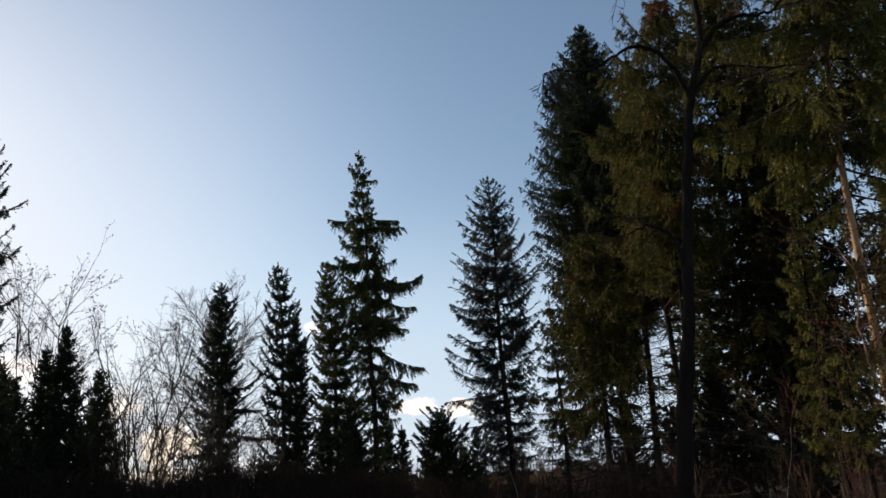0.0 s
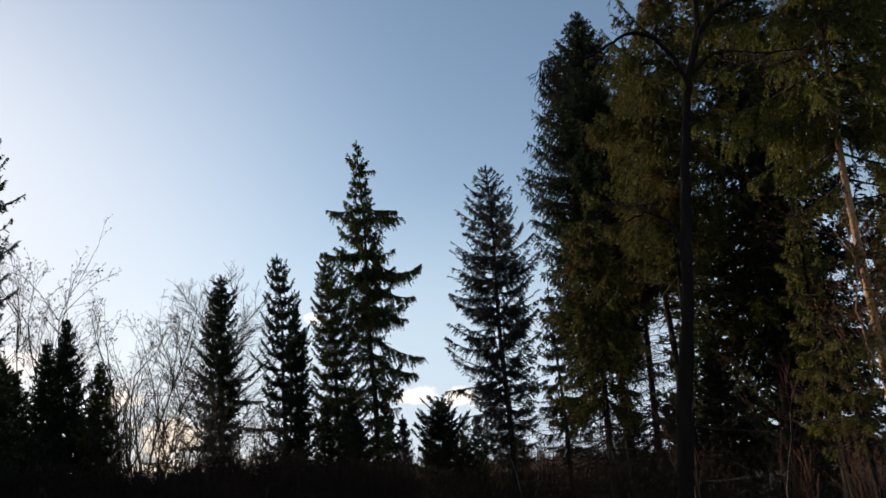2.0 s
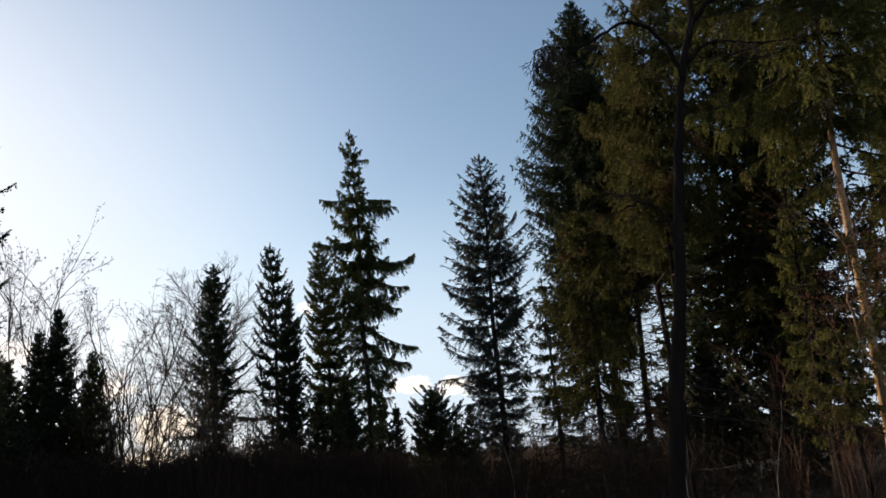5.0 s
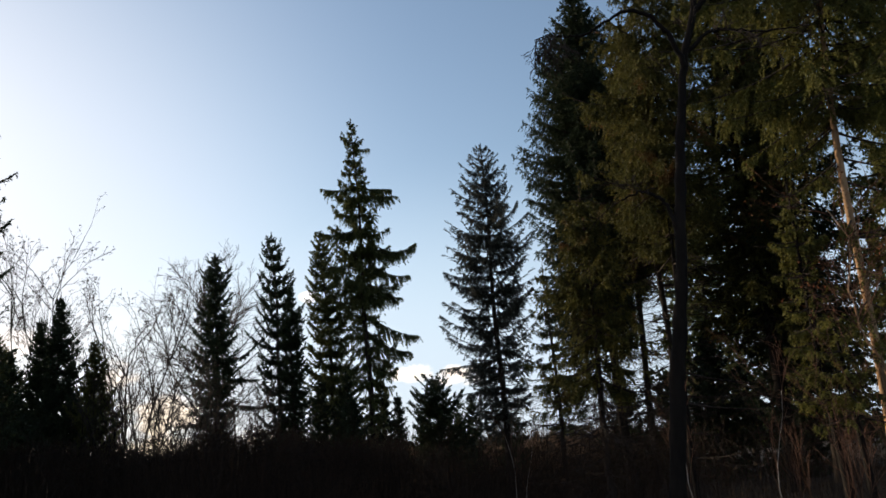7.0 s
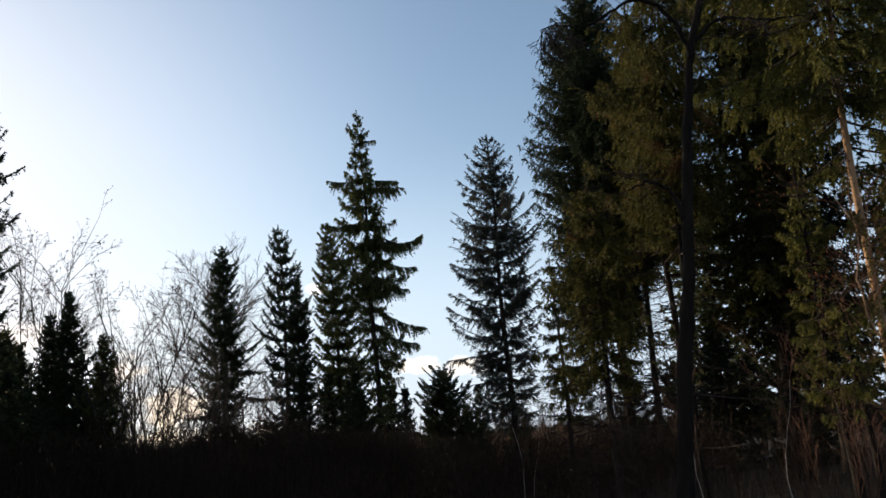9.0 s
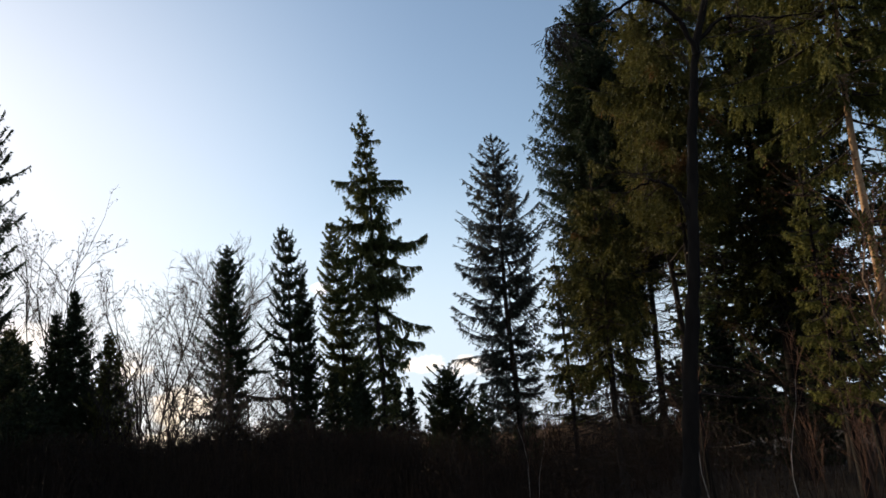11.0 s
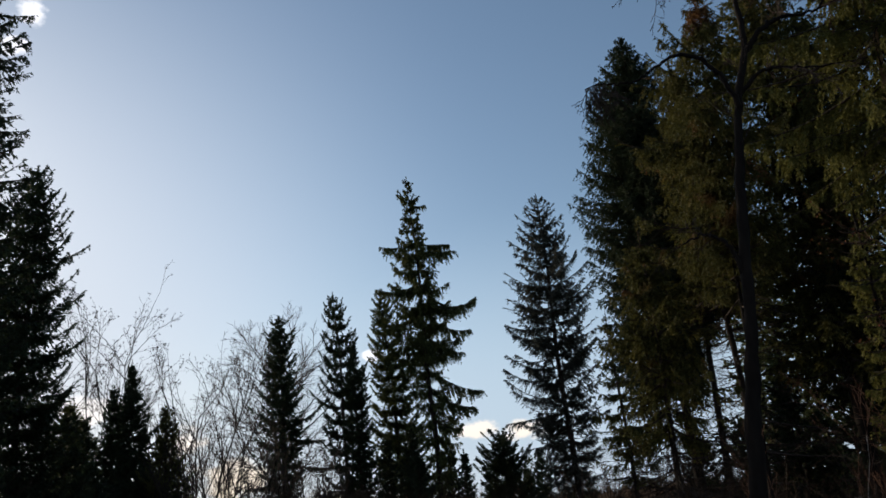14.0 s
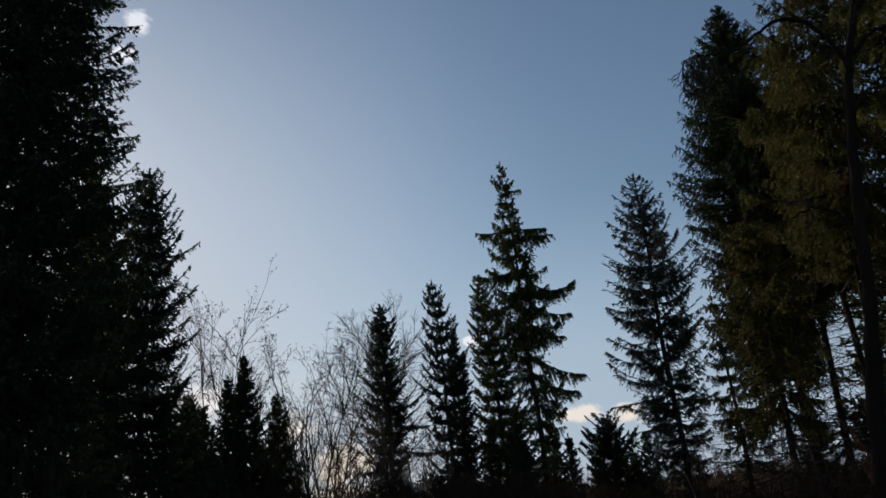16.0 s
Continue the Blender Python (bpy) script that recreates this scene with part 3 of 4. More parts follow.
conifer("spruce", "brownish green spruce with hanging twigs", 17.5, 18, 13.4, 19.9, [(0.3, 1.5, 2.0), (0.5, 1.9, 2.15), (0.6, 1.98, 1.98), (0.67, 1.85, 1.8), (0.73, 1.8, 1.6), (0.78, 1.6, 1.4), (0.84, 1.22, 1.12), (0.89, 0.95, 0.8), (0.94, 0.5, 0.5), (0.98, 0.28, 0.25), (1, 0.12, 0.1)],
        23, low=0.44, gap=0.62, count=10, keep=0.92, ragged=0.46, hang=1.1, slope=(0.25, -0.6), curl=0.4, step=0.034, core=3000, skirt=0.42, inner=4, twig=0.36, clumps=0.5, blade=(0.08, 0.026, 0.0125), needles=NEEDLES_BROWN, dead=10, thick=0.0022, bark=BARK_DARK_SHADED)
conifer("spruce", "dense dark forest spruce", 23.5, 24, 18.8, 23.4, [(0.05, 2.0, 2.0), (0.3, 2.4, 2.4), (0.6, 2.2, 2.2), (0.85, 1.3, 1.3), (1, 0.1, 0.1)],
        24, low=0.26, gap=0.6, count=9, hang=0.7, slope=(0.3, -0.6), curl=0.5, step=0.055, core=3200, skirt=0.35, clumps=0.25, blade=(0.11, 0.055, 0.025), needles=NEEDLES_BROWN, dead=70, bark=BARK_DARK_SHADED)
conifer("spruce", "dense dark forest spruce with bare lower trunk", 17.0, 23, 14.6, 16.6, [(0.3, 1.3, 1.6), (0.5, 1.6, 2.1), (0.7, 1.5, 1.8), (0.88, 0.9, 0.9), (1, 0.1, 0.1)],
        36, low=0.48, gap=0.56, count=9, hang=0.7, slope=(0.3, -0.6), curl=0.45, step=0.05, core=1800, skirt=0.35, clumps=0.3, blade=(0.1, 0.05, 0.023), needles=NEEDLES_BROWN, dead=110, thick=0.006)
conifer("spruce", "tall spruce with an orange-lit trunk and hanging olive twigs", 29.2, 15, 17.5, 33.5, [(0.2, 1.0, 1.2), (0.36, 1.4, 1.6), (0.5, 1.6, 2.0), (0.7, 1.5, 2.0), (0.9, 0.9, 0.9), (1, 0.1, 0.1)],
        25, low=0.4, gap=0.52, count=10, keep=0.92, ragged=0.42, core=3400, skirt=0.5, inner=5, hang=1.2, slope=(0.2, -0.6), curl=0.3, step=0.036, twig=0.36, clumps=0.36, blade=(0.075, 0.026, 0.0135), thick=0.003, needles=NEEDLES_OLIVE, bark=BARK_SUNLIT, dead=14,
        extra=((10.4, 255, 1.5, -0.6, 0.3, 1.2), (9.6, 200, 2.6, -0.35, 0.2, 1.4), (8.9, 190, 2.9, -0.35, 0.2, 1.4), (8.6, 215, 2.2, -0.5, 0.3, 1.3), (8.2, 186, 2.4, -0.5, 0.2, 1.3), (7.6, 195, 2.0, -0.6, 0.3, 1.2), (7.2, 195, 1.6, -0.8, 0.2, 1.2), (6.6, 205, 1.1, -0.8, 0.2, 1.2), (6.0, 190, 1.1, -0.7, 0.15, 1.2), (7.9, 10, 1.8, -0.5, 0.2, 1.2), (6.5, 10, 1.4, -0.6, 0.2, 1.2), (5.6, 20, 1.2, -0.5, 0.2, 1.2), (4.9, 262, 1.2, -0.5, 0.2, 1.2), (4.1, 285, 1.2, -0.5, 0.2, 1.0), (3.5, 252, 1.1, -0.5, 0.2, 1.0), (2.9, 278, 1.0, -0.4, 0.2, 0.8), (3.2, 200, 1.0, -0.4, 0.2, 0.8)))
conifer("spruce", "small olive spruce beneath taller trees", 26.5, 14, 5.5, 26.1, [(0.3, 0.6, 0.7), (0.42, 0.7, 0.75), (0.55, 0.7, 0.7), (0.65, 0.45, 0.45), (0.75, 0.6, 0.5), (0.9, 0.4, 0.35), (1, 0.15, 0.15)],
        28, low=0.36, gap=0.34, count=9, hang=1.1, slope=(0.3, -0.6), curl=0.3, step=0.028, skirt=0.34, clumps=0.52, core=200, ragged=0.35, blade=(0.065, 0.022, 0.011), needles=NEEDLES_OLIVE, bark=BARK_DARK_SHADED)
conifer("spruce", "low olive spruce with hanging twigs", 27.7, 13.6, 3.3, 27.6, [(0.2, 0.8, 0.8), (0.5, 0.75, 0.7), (0.8, 0.4, 0.4), (1, 0.1, 0.1)],
        40, low=0.5, gap=0.4, count=7, hang=1.0, slope=(0.3, -0.5), curl=0.35, step=0.032, skirt=0.25, clumps=0.5, blade=(0.065, 0.022, 0.011), needles=NEEDLES_OLIVE, bark=BARK_DARK_SHADED)
conifer("spruce", "dense dark forest spruce", 34.5, 21, 18.0, 34.5, [(0.05, 2.2, 2.2), (0.4, 2.4, 2.4), (0.7, 1.9, 1.9), (1, 0.1, 0.1)],
        26, low=0.2, gap=0.6, count=9, core=2600, skirt=0.35, hang=0.7, clumps=0.3, step=0.055, blade=(0.1, 0.052, 0.026), dead=30, needles=NEEDLES_OLIVE)
conifer("spruce", "dense dark forest spruce", 26.2, 25, 16.0, 26.0, [(0.05, 2.2, 2.2), (0.4, 2.4, 2.4), (0.7, 1.9, 1.9), (1, 0.1, 0.1)],
        27, low=0.14, gap=0.6, count=8, keep=0.9, hang=0.6, clumps=0.25, core=3000, skirt=0.3, step=0.06, blade=(0.12, 0.06, 0.028), dead=50, needles=NEEDLES_DARK)
conifer("young_spruce", "bushy rounded young spruce with upswept limbs", 0.5, 45, 5.9, 0.4, [(0.05, 1.5, 1.6), (0.55, 1.55, 1.6), (0.75, 1.25, 1.2), (0.88, 0.9, 0.85), (0.95, 0.6, 0.5), (1, 0.25, 0.25)],
        39, low=0.06, gap=0.36, count=11, slope=(0.55, 0.05), curl=0.5, hang=0.1, core=260, ragged=0.4, clumps=0.2, skirt=0.1, step=0.055, twig=0.45, jitter=0.2, blade=FAR, needles=NEEDLES_DARK)
conifer("spruce", "small olive spruce with ragged brownish limbs", 12.0, 21, 8.6, 12.2, [(0.25, 1.5, 1.5), (0.35, 1.7, 1.9), (0.5, 1.8, 2.0), (0.7, 1.6, 1.6), (0.85, 1.0, 1.0), (1, 0.1, 0.1)],
        35, low=0.4, gap=0.5, count=9, keep=0.85, hang=1.0, slope=(0.2, -0.5), curl=0.3, step=0.036, twig=0.34, core=800, skirt=0.4, clumps=0.5, blade=(0.085, 0.042, 0.017), needles=NEEDLES_BROWN, dead=70)
conifer("spruce", "thin spruce with see-through limbs among larger ones", 9.0, 30, 8.6, 9.0, [(0.15, 1.1, 1.4), (0.5, 1.4, 1.6), (0.8, 0.9, 1.1), (1, 0.1, 0.1)],
        37, low=0.3, gap=0.52, count=8, keep=0.85, ragged=0.4, hang=0.9, slope=(0.3, -0.5), curl=0.4, skirt=0.34, step=0.05, clumps=0.32, blade=(0.09, 0.04, 0.017), needles=NEEDLES_BROWN, dead=50)
for k, (az, d, h, a, b) in enumerate(((2.9, 50, 5.0, 1.0, 1.1), (-2.3, 44, 5.0, 0.75, 0.7), (13.4, 36, 4.2, 1.5, 1.5), (16.4, 34, 4.6, 1.6, 1.6), (-5.4, 36, 4.6, 1.1, 1.1), (-23.6, 37, 5.4, 1.3, 1.3), (5.6, 52, 3.6, 1.4, 1.4), (-0.6, 50, 4.2, 1.2, 1.2), (1.9, 47, 4.0, 1.2, 1.2), (-5.7, 41, 6.4, 1.2, 1.2), (-3.3, 41, 5.4, 1.0, 1.0), (-10.2, 40, 4.6, 1.0, 1.1), (-28.4, 33, 6.6, 1.7, 1.7), (-27.3, 39, 7.4, 1.6, 1.5), (19.4, 30, 5.2, 1.6, 1.6), (23.8, 29, 5.2, 1.7, 1.7), (-26.8, 35, 5.0, 1.6, 1.6), (-7.6, 42, 6.0, 1.1, 1.1))):
    conifer("young_spruce", "young dark spruce in the clearing", az, d, h, az, [(0.05, a, b), (0.4, a, b), (0.75, a * 0.55, b * 0.55), (1, 0.1, 0.1)], 80 + k, low=0.05, gap=0.42, count=7, keep=0.88, slope=(0.7, -0.1), curl=0.4, core=260, step=0.085, blade=YOUNG, needles=NEEDLES_DARK)
for k, (az, d, h) in enumerate(((18.2, 42, 13), (19.8, 36, 12), (21.4, 44, 15), (25.0, 38, 14), (30.6, 40, 11), (33.0, 33, 15), (36.0, 30, 16), (40.0, 24, 17))):
    conifer("spruce", "dark spruce deep in the forest", az, d, h, az, [(0.02, 1.9, 1.9), (0.4, 2.0, 2.0), (0.7, 1.4, 1.4), (1, 0.1, 0.1)], 150 + k, low=0.12, gap=0.65, count=7, keep=0.8, step=0.17, core=500, blade=(0.24, 0.16, 0.09))
# unseen spruces added at the back of the viewpoint, to hold back sky light
for k, (az, d) in enumerate(((58, 20), (78, 24), (100, 26), (125, 28), (150, 26), (178, 30), (205, 27), (232, 28), (258, 26), (282, 24), (304, 22))):
    conifer("spruce", "dense dark forest spruce", az, d, 15 + (k * 7) % 5, az, [(0.05, 2.6, 2.6), (0.4, 2.5, 2.5), (0.7, 1.7, 1.7), (1, 0.1, 0.1)], 100 + k, low=0.05, gap=0.8, count=7, step=0.2, blade=(0.3, 0.2, 0.14))

# ---- bare trees ----
BIRCH = "bare birch with fine upright twigs"
for k, (az, d, h, lean) in enumerate(((-26.4, 48, 14.9, 0.02), (-24.5, 47, 14.0, 0.0), (-22.9, 48, 14.8, 0.02), (-28.4, 50, 13.5, -0.02), (-17.9, 47, 12.4, 0.05))):
    bare_tree("birch", BIRCH, az, d, h, 40 + k, lean=lean, thick=0.0042, kids=(12, 5, 4), spread=1.0, lift=0.06, bend=0.1, least=0.0068, catkins=0.16)
for k, (az, d, h) in enumerate(((-19.7, 45, 13.2), (-21.4, 46, 12.4))):
    bare_tree("birch", "bare birch with several stems that fan out", az, d, h, 55 + k, stems=3, fork=0.17, thick=0.0058, kids=(9, 5, 4), spread=0.9, lift=0.05, bend=0.09, least=0.0066, catkins=0.14)
bare_tree("birch", "bare birch with a round crown of fine hanging twigs", -14.3, 55, 14.6, 53, kids=(30, 11, 8), bend=0.05, spread=1.0, lift=-0.02, thick=0.007, least=0.0105)


def build_alder():
    """Dark trunk with a fork, long limbs to both sides, and thin tangled twigs at their ends."""
    rng = np.random.default_rng(53)
    x, y = place(15.6, 12.0)
    tree = thing("alder", x, y, ground_z(x, y) - 0.05, -15.6, "bare dark tree with a forked, slightly curving trunk", "tree", "bare trees")
    fine = Tubes(3)

    def stick(name, pts, r0, r1, twigs, first, fall, size, wobble=0.02, along=0.5, loose=0.6):
        """A tapered limb through pts. Twigs grow past the share `first` of its length; fall below 0 lets them hang."""
        t = Tubes(10 if name == "trunk" else 7)
        pts = np.array(pts, float)
        q = np.linspace(0, len(pts) - 1, 6 * len(pts))
        line = np.stack([np.interp(q, np.arange(len(pts)), pts[:, i]) for i in range(3)], 1)
        for _ in range(3):
            line[1:-1] = (line[:-2] + 2 * line[1:-1] + line[2:]) / 4
        line[1:-1] += rng.normal(0, wobble, (len(line) - 2, 3)) * 0.6
        s = np.linspace(0, 1, len(line))
        rad = r0 + (r1 - r0) * s**0.8
        t.add(line, rad * rng.uniform(0.9, 1.12, len(line)))
        part(name, t.mesh(name, BARK_DARK_SHADED), tree)
        for _ in range(twigs):
            k = rng.integers(int(len(line) * first), len(line))
            ahead = unit(line[min(k + 1, len(line) - 1)] - line[max(k - 2, 0)])
            v = unit(ahead * along + rng.normal(0, loose, 3) + UP * fall)
            lines = []
            sprout(rng, line[k], v, size * rng.uniform(0.5, 1.2), 0.0085, 0, lines, 0.9, 0.12 * fall, (5, 3), 0.16, 0.0042)
            for _, p, w in lines:
                fine.add(p, w)

    stick("trunk", ((0, 0, 0), (0.22, 0, 1.5), (0.38, 0, 2.6), (0.6, 0, 3.8), (0.74, 0, 4.9), (0.93, 0.05, 6.2), (1.14, 0.05, 7.3), (1.42, 0.05, 8.1), (1.45, 0, 9.2), (1.34, 0.05, 9.9), (1.42, 0.1, 10.8)), 0.14, 0.02, 16, 0.5, 0.3, 0.6, 0.012)
    stick("limb", ((1.42, 0.05, 8.05), (1.72, 0, 8.35), (2.04, 0.1, 8.5), (2.45, 0.2, 8.5), (2.82, 0.2, 8.57), (3.5, 0.3, 8.75)), 0.05, 0.01, 16, 0.35, 0.4, 0.55)
    stick("limb", ((2.6, 0.2, 8.52), (2.95, 0.1, 8.95), (3.2, 0.1, 9.35)), 0.022, 0.007, 7, 0.3, 0.3, 0.45)
    stick("limb", ((1.2, 0.05, 7.35), (1.5, 0, 7.6), (1.77, 0.1, 7.66), (2.4, 0.2, 7.55), (3.0, 0.2, 7.5)), 0.04, 0.008, 12, 0.35, 0.2, 0.5)
    stick("limb", ((1.12, 0, 7.1), (0.96, -0.15, 7.62), (0.72, -0.25, 7.95), (0.36, -0.3, 8.1), (0.0, -0.3, 7.95), (-0.3, -0.3, 7.8), (-0.6, -0.3, 7.83), (-0.86, -0.3, 7.92), (-1.1, -0.3, 7.88)), 0.046, 0.006, 28, 0.76, -1.0, 0.45, 0.02, 0.1, 0.4)
    stick("limb", ((1.36, 0.05, 9.7), (1.2, 0.05, 9.65), (1.02, 0.1, 9.62), (0.83, 0.1, 9.74), (0.52, 0.15, 9.6), (0.13, 0.1, 9.76), (-0.27, 0.1, 10.02)), 0.026, 0.006, 20, 0.3, -0.15, 0.5)
    stick("limb", ((0.7, 0.1, 9.66), (0.5, 0.1, 9.95), (0.2, 0.1, 10.0), (0.0, 0.1, 9.85)), 0.012, 0.005, 8, 0.3, -0.1, 0.4)
    stick("limb", ((0.66, 0, 4.3), (0.6, -0.05, 4.8), (0.43, -0.1, 5.08), (0.15, -0.2, 5.14), (-0.1, -0.2, 5.05)), 0.045, 0.012, 7, 0.5, 0.1, 0.5)
    part("twig_growth", fine.mesh("twig_growth", TWIG), tree, kind="stuff")


build_alder()
for k, (az, d, h, lean) in enumerate(((30.4, 13.6, 4.6, 0.03), (32.2, 13.4, 4.4, 0.0), (34.2, 13.0, 4.4, -0.02), (28.4, 13.8, 3.6, -0.05), (29.5, 13.2, 3.4, 0.04), (31.2, 14.0, 4.8, 0.0), (27.4, 13.0, 2.6, 0.02))):
    bare_tree("bare_shrub", "bare reddish shrub lit by low sun", az, d, h, 60 + k, kids=(6, 3), stems=2, lean=lean * 0.3, fork=0.07, thick=0.0015, least=0.003, bark=TWIG_RED, twigs=TWIG_RED, group="shrubs", single=1, bend=0.24, spread=0.8, lift=0.05)


def build_saplings():
    """Thin upright saplings under the trees; a few with pale bark."""
    rng = np.random.default_rng(120)
    for pale, spots in ((True, ((22.7, 12.5, 2.6), (17.4, 14, 2.4), (5.4, 19, 2.4), (6.0, 20, 2.2))), (False, [(rng.uniform(22, 36), rng.uniform(12, 18), rng.uniform(1.3, 2.3)) for _ in range(12)])):
        for k, (az, d, h) in enumerate(spots):
            bare_tree("birch_sapling" if pale else "sapling", "thin birch sapling with pale bark" if pale else "thin bare upright sapling under the trees", az, d, h, 130 + k + 50 * pale, kids=(9, 3), spread=0.55, lift=0.1,
                      lean=rng.normal(0, 0.06), thick=0.003 if pale else 0.0015, bark=WHITE_BARK if pale else TWIG_RED, twigs=TWIG_RED, group="saplings", single=1, bend=0.1 if pale else 0.06, least=0.003)


build_saplings()


def build_bent_birch():
    """A thin leaning birch with a kinked, sunlit stem and dry reddish leaves."""
    rng = np.random.default_rng(140)
    x, y = place(29.5, 13.6)
    tree = thing("birch_sapling", x, y, ground_z(x, y) - 0.05, -29.5, "thin kinked birch with dry reddish leaves", "tree", "saplings")
    stem = Tubes(6)
    line = np.array(((0.26, 0.0, 0.0), (0.17, 0.02, 1.41), (0.05, 0.04, 2.37), (-0.09, 0.06, 2.64), (-0.16, 0.08, 2.91), (-0.16, 0.1, 3.25), (-0.21, 0.12, 3.48), (-0.09, 0.14, 3.95), (-0.06, 0.16, 4.31), (-0.28, 0.18, 4.81)))
    stem.add(line, np.linspace(0.026, 0.008, len(line)))
    # the warm sun on this stem comes from its bark colour
    part("stem", stem.mesh("stem", BARK_SUNLIT), tree)
    fine, leaves = Tubes(3), []
    for k in range(34):
        s = rng.uniform(3.0, 9.0)
        base = np.array([np.interp(s, np.arange(len(line)), line[:, i]) for i in range(3)])
        v = unit(np.array((rng.normal(0, 1.0), rng.normal(0, 0.8), rng.uniform(0.2, 1.0))))
        lines = []
        sprout(rng, base, v, rng.uniform(0.5, 1.2), 0.008, 0, lines, 0.8, 0.04, (4, 2), 0.14, 0.003)
        for _, p, rad in lines:
            fine.add(p, rad)
            if rng.random() < 0.5:
                n = rng.integers(1, 4)
                leaves.append(p[-1] + rng.normal(0, 0.05, (n, 3)))
    part("twig_growth", fine.mesh("twig_growth", TWIG_RED), tree, kind="stuff")
    at = np.concatenate(leaves)
    v = blades(rng, at, rng.normal(0, 1, (len(at), 3)), 0.045, 0.015, 0.5)
    part("dry_leaves", mesh_of("dry_leaves", v, np.arange(len(v)).reshape(-1, 3), DRY_LEAF), tree, "dry red-brown leaves", "stuff")


build_bent_birch()
for k, (az, d, h, lean) in enumerate(((-17.2, 34, 6.0, 0.3), (-19.0, 36, 7.0, -0.2), (-20.8, 33, 5.0, 0.1), (-12.5, 36, 5.5, 0.2), (-15.5, 32, 5.0, -0.1), (-22.6, 35, 5.2, 0.1), (-18.2, 33, 6.2, 0.0), (2.6, 46, 4.4, 0.0), (4.6, 48, 4.6, 0.1), (7.6, 46, 4.8, 0.0), (9.8, 44, 4.6, 0.1), (10.6, 35, 4.4, 0.0), (12.4, 36, 5.4, -0.05), (14.2, 34, 5.0, 0.05), (15.8, 36, 5.6, 0.0), (17.4, 33, 5.0, 0.0))):
    bare_tree("willow_shrub", "bare dark willow with leaning stems", az, d, h, 70 + k, kids=(6, 4, 3), stems=3, lean=lean, thick=0.0078, group="shrubs", fork=0.35, single=1, bend=0.13, least=0.0055)
for k, (az, d, h, lean) in enumerate(((-20.2, 40, 6.6, 0.05), (-18.6, 41, 7.2, 0.1), (-16.6, 39, 6.2, 0.25), (-12.9, 41, 6.4, -0.05), (-11.9, 38, 5.6, 0.05))):
    bare_tree("willow_shrub", "bare dark willow with a tangle of fine twigs", az, d, h, 170 + k, kids=(8, 5, 4), stems=4, lean=lean, thick=0.0062, group="shrubs", fork=0.25, single=1, bend=0.15, spread=0.9, least=0.0062)

# ---- undergrowth ----


def build_thicket():
    rng = np.random.default_rng(90)
    protos = []
    for k in range(6):
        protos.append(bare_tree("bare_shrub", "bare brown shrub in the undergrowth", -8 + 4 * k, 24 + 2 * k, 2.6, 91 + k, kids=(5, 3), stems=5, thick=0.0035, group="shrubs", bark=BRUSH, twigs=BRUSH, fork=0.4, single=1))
    for k in range(104):
        az = rng.uniform(-44, 42) if k < 74 else rng.uniform(3, 20)
        d = rng.uniform(13 if az < 10 else 17, 44 if k < 74 else 30)
        x, y = place(az, d)
        s = rng.uniform(0.6, 1.25) * (1.15 if az < -8 else 0.85)
        ob = copy_thing(protos[k % 6], pose(x, y, ground_z(x, y) - 0.05, 0, 0, rng.uniform(0, 360)))
        ob.scale = (s, s, s)


build_thicket()


def build_brush():
    rng = np.random.default_rng(95)

    def stems(n, lo, hi, near, far, tall, width):
        az, d = np.radians(rng.uniform(lo, hi, n)), near + (far - near) * rng.random(n) ** 0.8
        x, y = d * np.sin(az), d * np.cos(az)
        clump = 0.75 + 0.35 * np.sin(x * 0.8) * np.sin(y * 0.6 + 1) + rng.uniform(-0.35, 0.3, n)
        p = np.stack([x, y, np.zeros(n) - 0.15], 1)
        tri = blades(rng, p, np.tile(UP, (n, 1)), tall, width, 0.2).reshape(-1, 3, 3)
        tri[:, 2] = p + (tri[:, 2] - p) * np.clip(clump, 0.3, 1.4)[:, None]
        return tri.reshape(-1, 3)

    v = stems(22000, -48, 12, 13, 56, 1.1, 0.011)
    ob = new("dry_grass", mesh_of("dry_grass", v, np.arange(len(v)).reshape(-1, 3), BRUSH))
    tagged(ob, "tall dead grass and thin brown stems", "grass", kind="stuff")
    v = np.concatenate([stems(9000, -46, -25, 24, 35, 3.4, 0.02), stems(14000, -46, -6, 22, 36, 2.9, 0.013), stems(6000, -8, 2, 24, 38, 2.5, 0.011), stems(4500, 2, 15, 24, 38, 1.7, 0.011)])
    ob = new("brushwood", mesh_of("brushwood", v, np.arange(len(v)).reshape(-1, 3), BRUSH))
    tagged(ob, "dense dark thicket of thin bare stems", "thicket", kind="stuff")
    v = stems(16000, -3, 15, 52, 80, 3.3, 0.03)
    ob = new("reeds", mesh_of("reeds", v, np.arange(len(v)).reshape(-1, 3), REED))
    tagged(ob, "far strip of sunlit brown reeds and scrub", "reeds", kind="stuff")
    v = np.concatenate([stems(6000, 11, 46, 6, 40, 1.0, 0.006), stems(2500, 9, 42, 17, 32, 2.4, 0.006)])
    ob = new("dead_stems", mesh_of("dead_stems", v, np.arange(len(v)).reshape(-1, 3), TWIG))
    tagged(ob, "dark dead stems on the shaded forest floor", "undergrowth", kind="stuff")


build_brush()


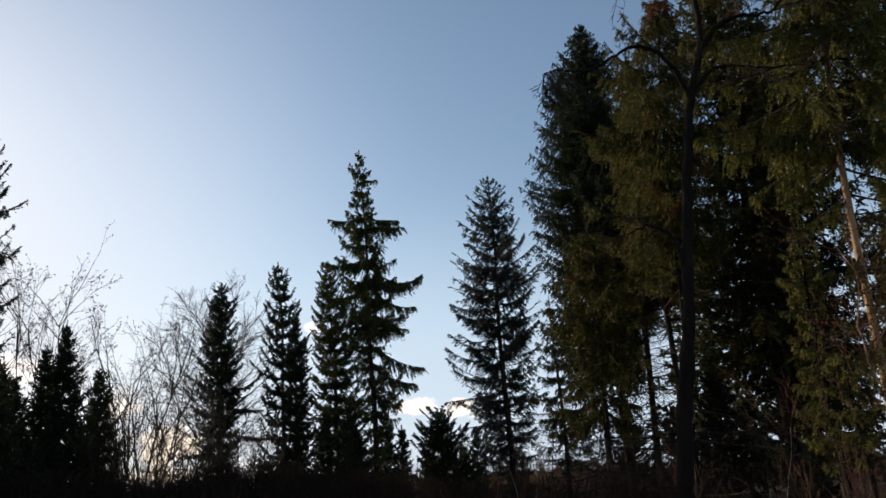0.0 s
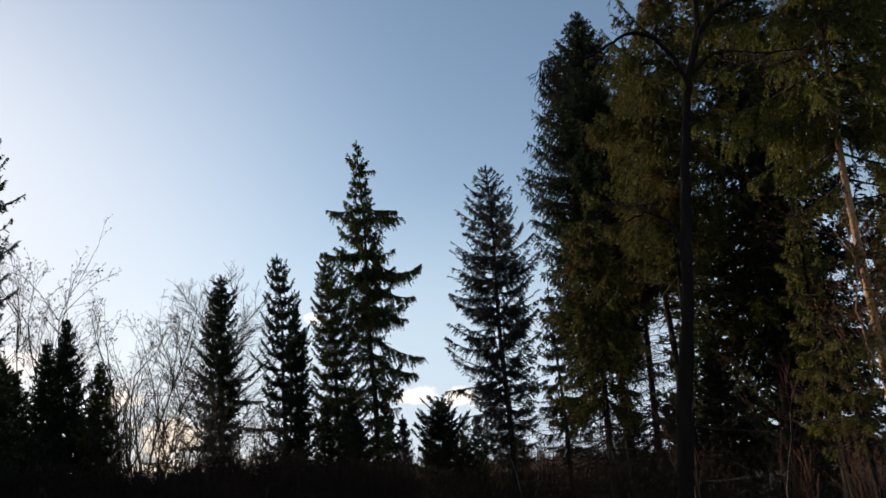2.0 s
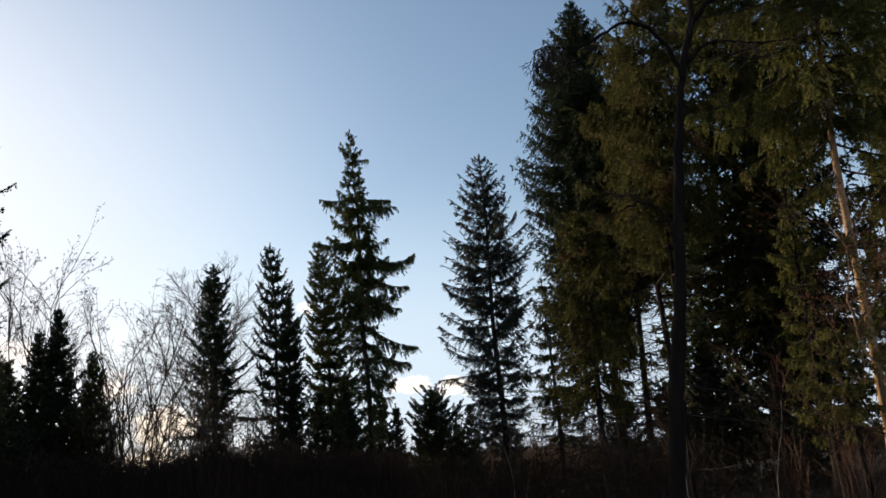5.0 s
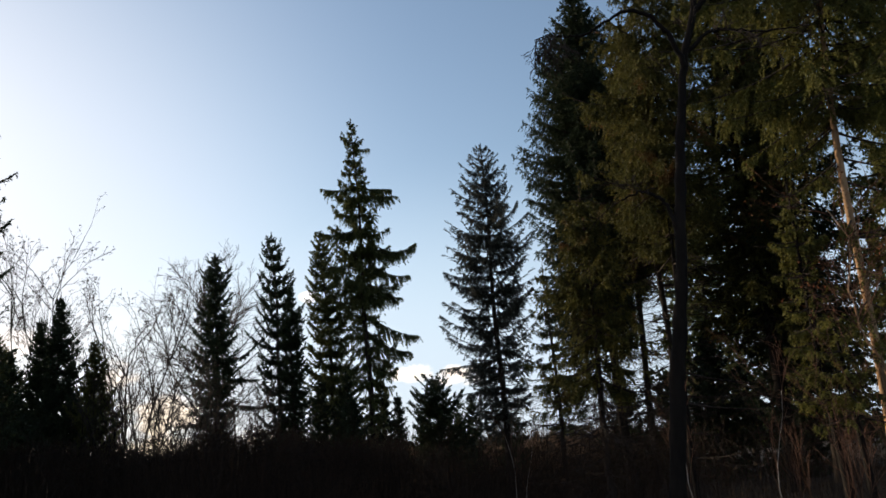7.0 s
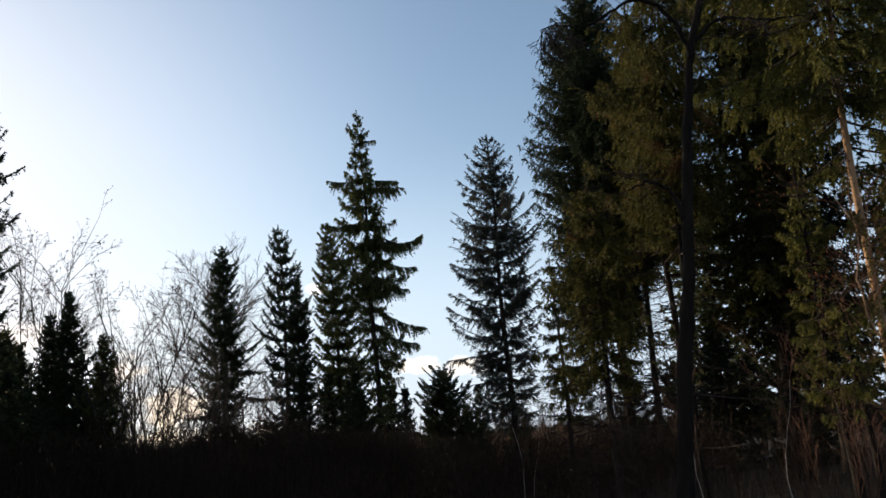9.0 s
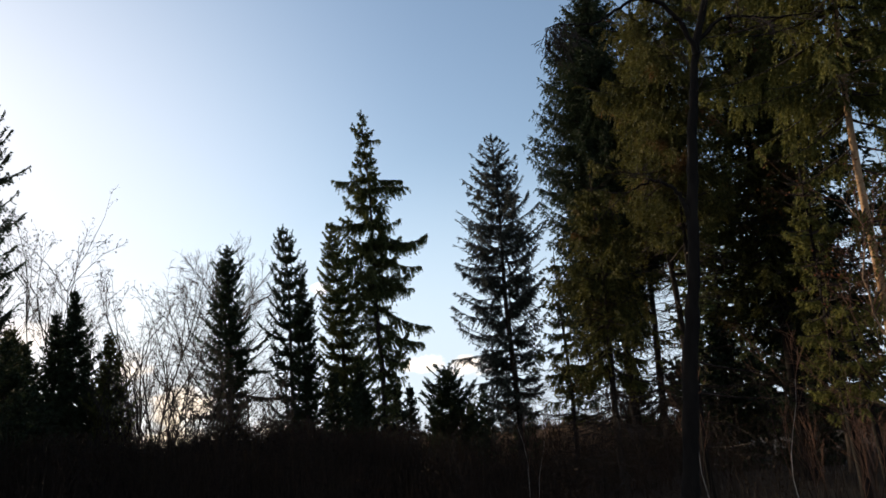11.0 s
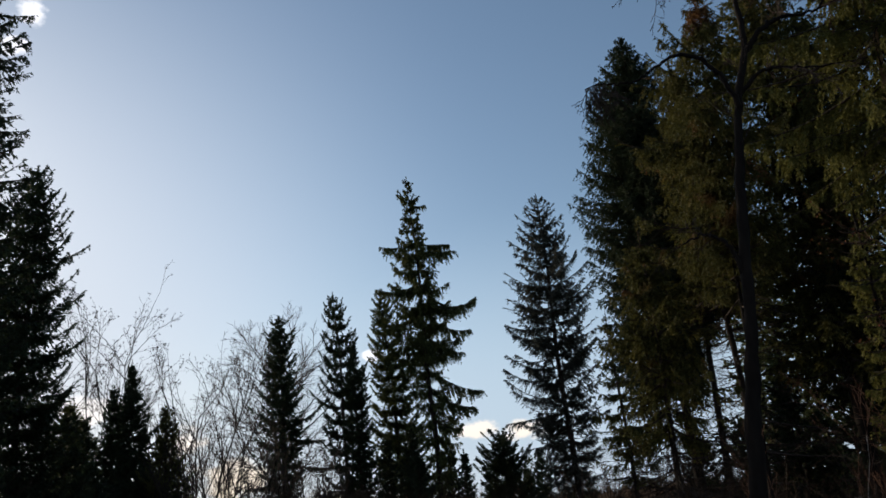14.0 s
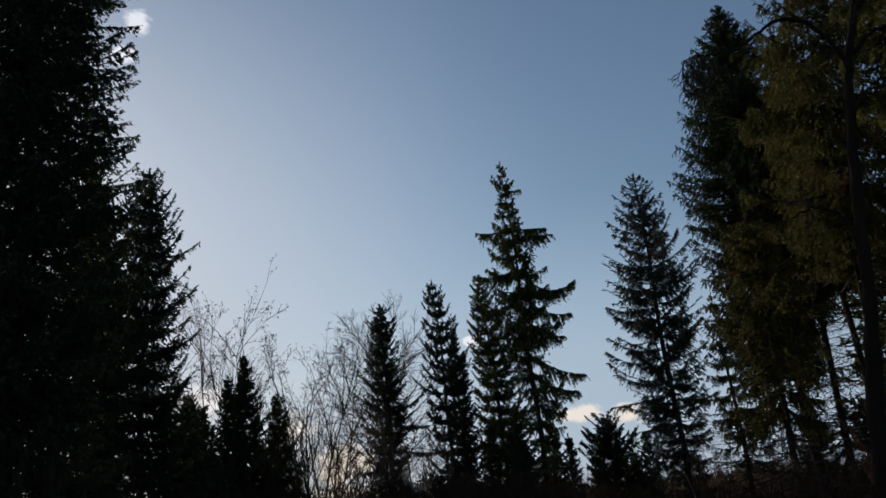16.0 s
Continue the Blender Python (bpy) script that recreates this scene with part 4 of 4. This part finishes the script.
def build_low_bushes():
    """Low tangled bushes with small dry leaves, in clumps on the forest floor."""
    rng = np.random.default_rng(96)
    rows = []
    for k in range(300):
        az = rng.uniform(-42, 42)
        d = rng.uniform(15, 36)
        x, y = place(az, d)
        n, wide, tall = 110, rng.uniform(0.5, 1.2), rng.uniform(0.8, 2.0)
        a, r, q = rng.uniform(0, 6.28, n), rng.random(n) ** 0.6, rng.random(n)
        r = r * wide * (1.0 - 0.5 * q)
        rows.append(np.stack([x + r * np.cos(a), y + r * np.sin(a), ground_z(x, y) + tall * q], 1))
    p = np.concatenate(rows)
    v = blades(rng, p, rng.normal(0, 1, p.shape) + UP * 0.4, 0.065, 0.014, 0.6)
    rows = []
    for k in range(420):
        az, d = rng.uniform(-31, -2), rng.uniform(27, 38)
        x, y = place(az, d)
        n, wide, tall = 260, rng.uniform(0.5, 1.2), (1.65 + d * rng.uniform(0.016, 0.042)) * (1.0 if az < -9 else 0.88)
        a, r, q = rng.uniform(0, 6.28, n), rng.random(n) ** 0.6, rng.random(n) ** 0.6
        r = r * wide * (1.0 - 0.4 * q)
        rows.append(np.stack([x + r * np.cos(a), y + r * np.sin(a), ground_z(x, y) + tall * q], 1))
    p = np.concatenate(rows)
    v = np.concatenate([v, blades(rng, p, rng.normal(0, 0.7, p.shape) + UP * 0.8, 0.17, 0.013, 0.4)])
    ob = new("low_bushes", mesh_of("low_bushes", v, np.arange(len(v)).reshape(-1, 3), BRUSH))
    tagged(ob, "low tangled brown bushes with small dry leaves", "bushes", kind="stuff")


build_low_bushes()


def build_far_woods():
    rng = np.random.default_rng(97)
    tris = []
    for k in range(420):
        az, d = rng.uniform(-60, 60), rng.uniform(85, 150)
        x, y = place(az, d)
        h = 1.65 + d * (rng.uniform(0.012, 0.032) if az < -3 else rng.uniform(0.008, 0.018))
        n = 300
        z = h * rng.random(n) ** 0.8
        r = (1 - (z / h) ** 2) * rng.uniform(1.2, 2.6) + 0.25
        a = rng.uniform(0, 6.28, n)
        out = np.stack([np.cos(a), np.sin(a), np.zeros(n)], 1)
        p = np.array((x, y, 0)) + UP * z[:, None]
        tip = p + out * r[:, None] - UP * 0.2
        w = UP * 0.22
        tris.append(np.stack([p - w, p + w, tip], 1).reshape(-1, 3))
    v = np.concatenate(tris)
    ob = new("far_woods", mesh_of("far_woods", v, np.arange(len(v)).reshape(-1, 3), NEEDLES_DARK))
    tagged(ob, "distant line of low dark conifers", "woods", kind="stuff")


build_far_woods()
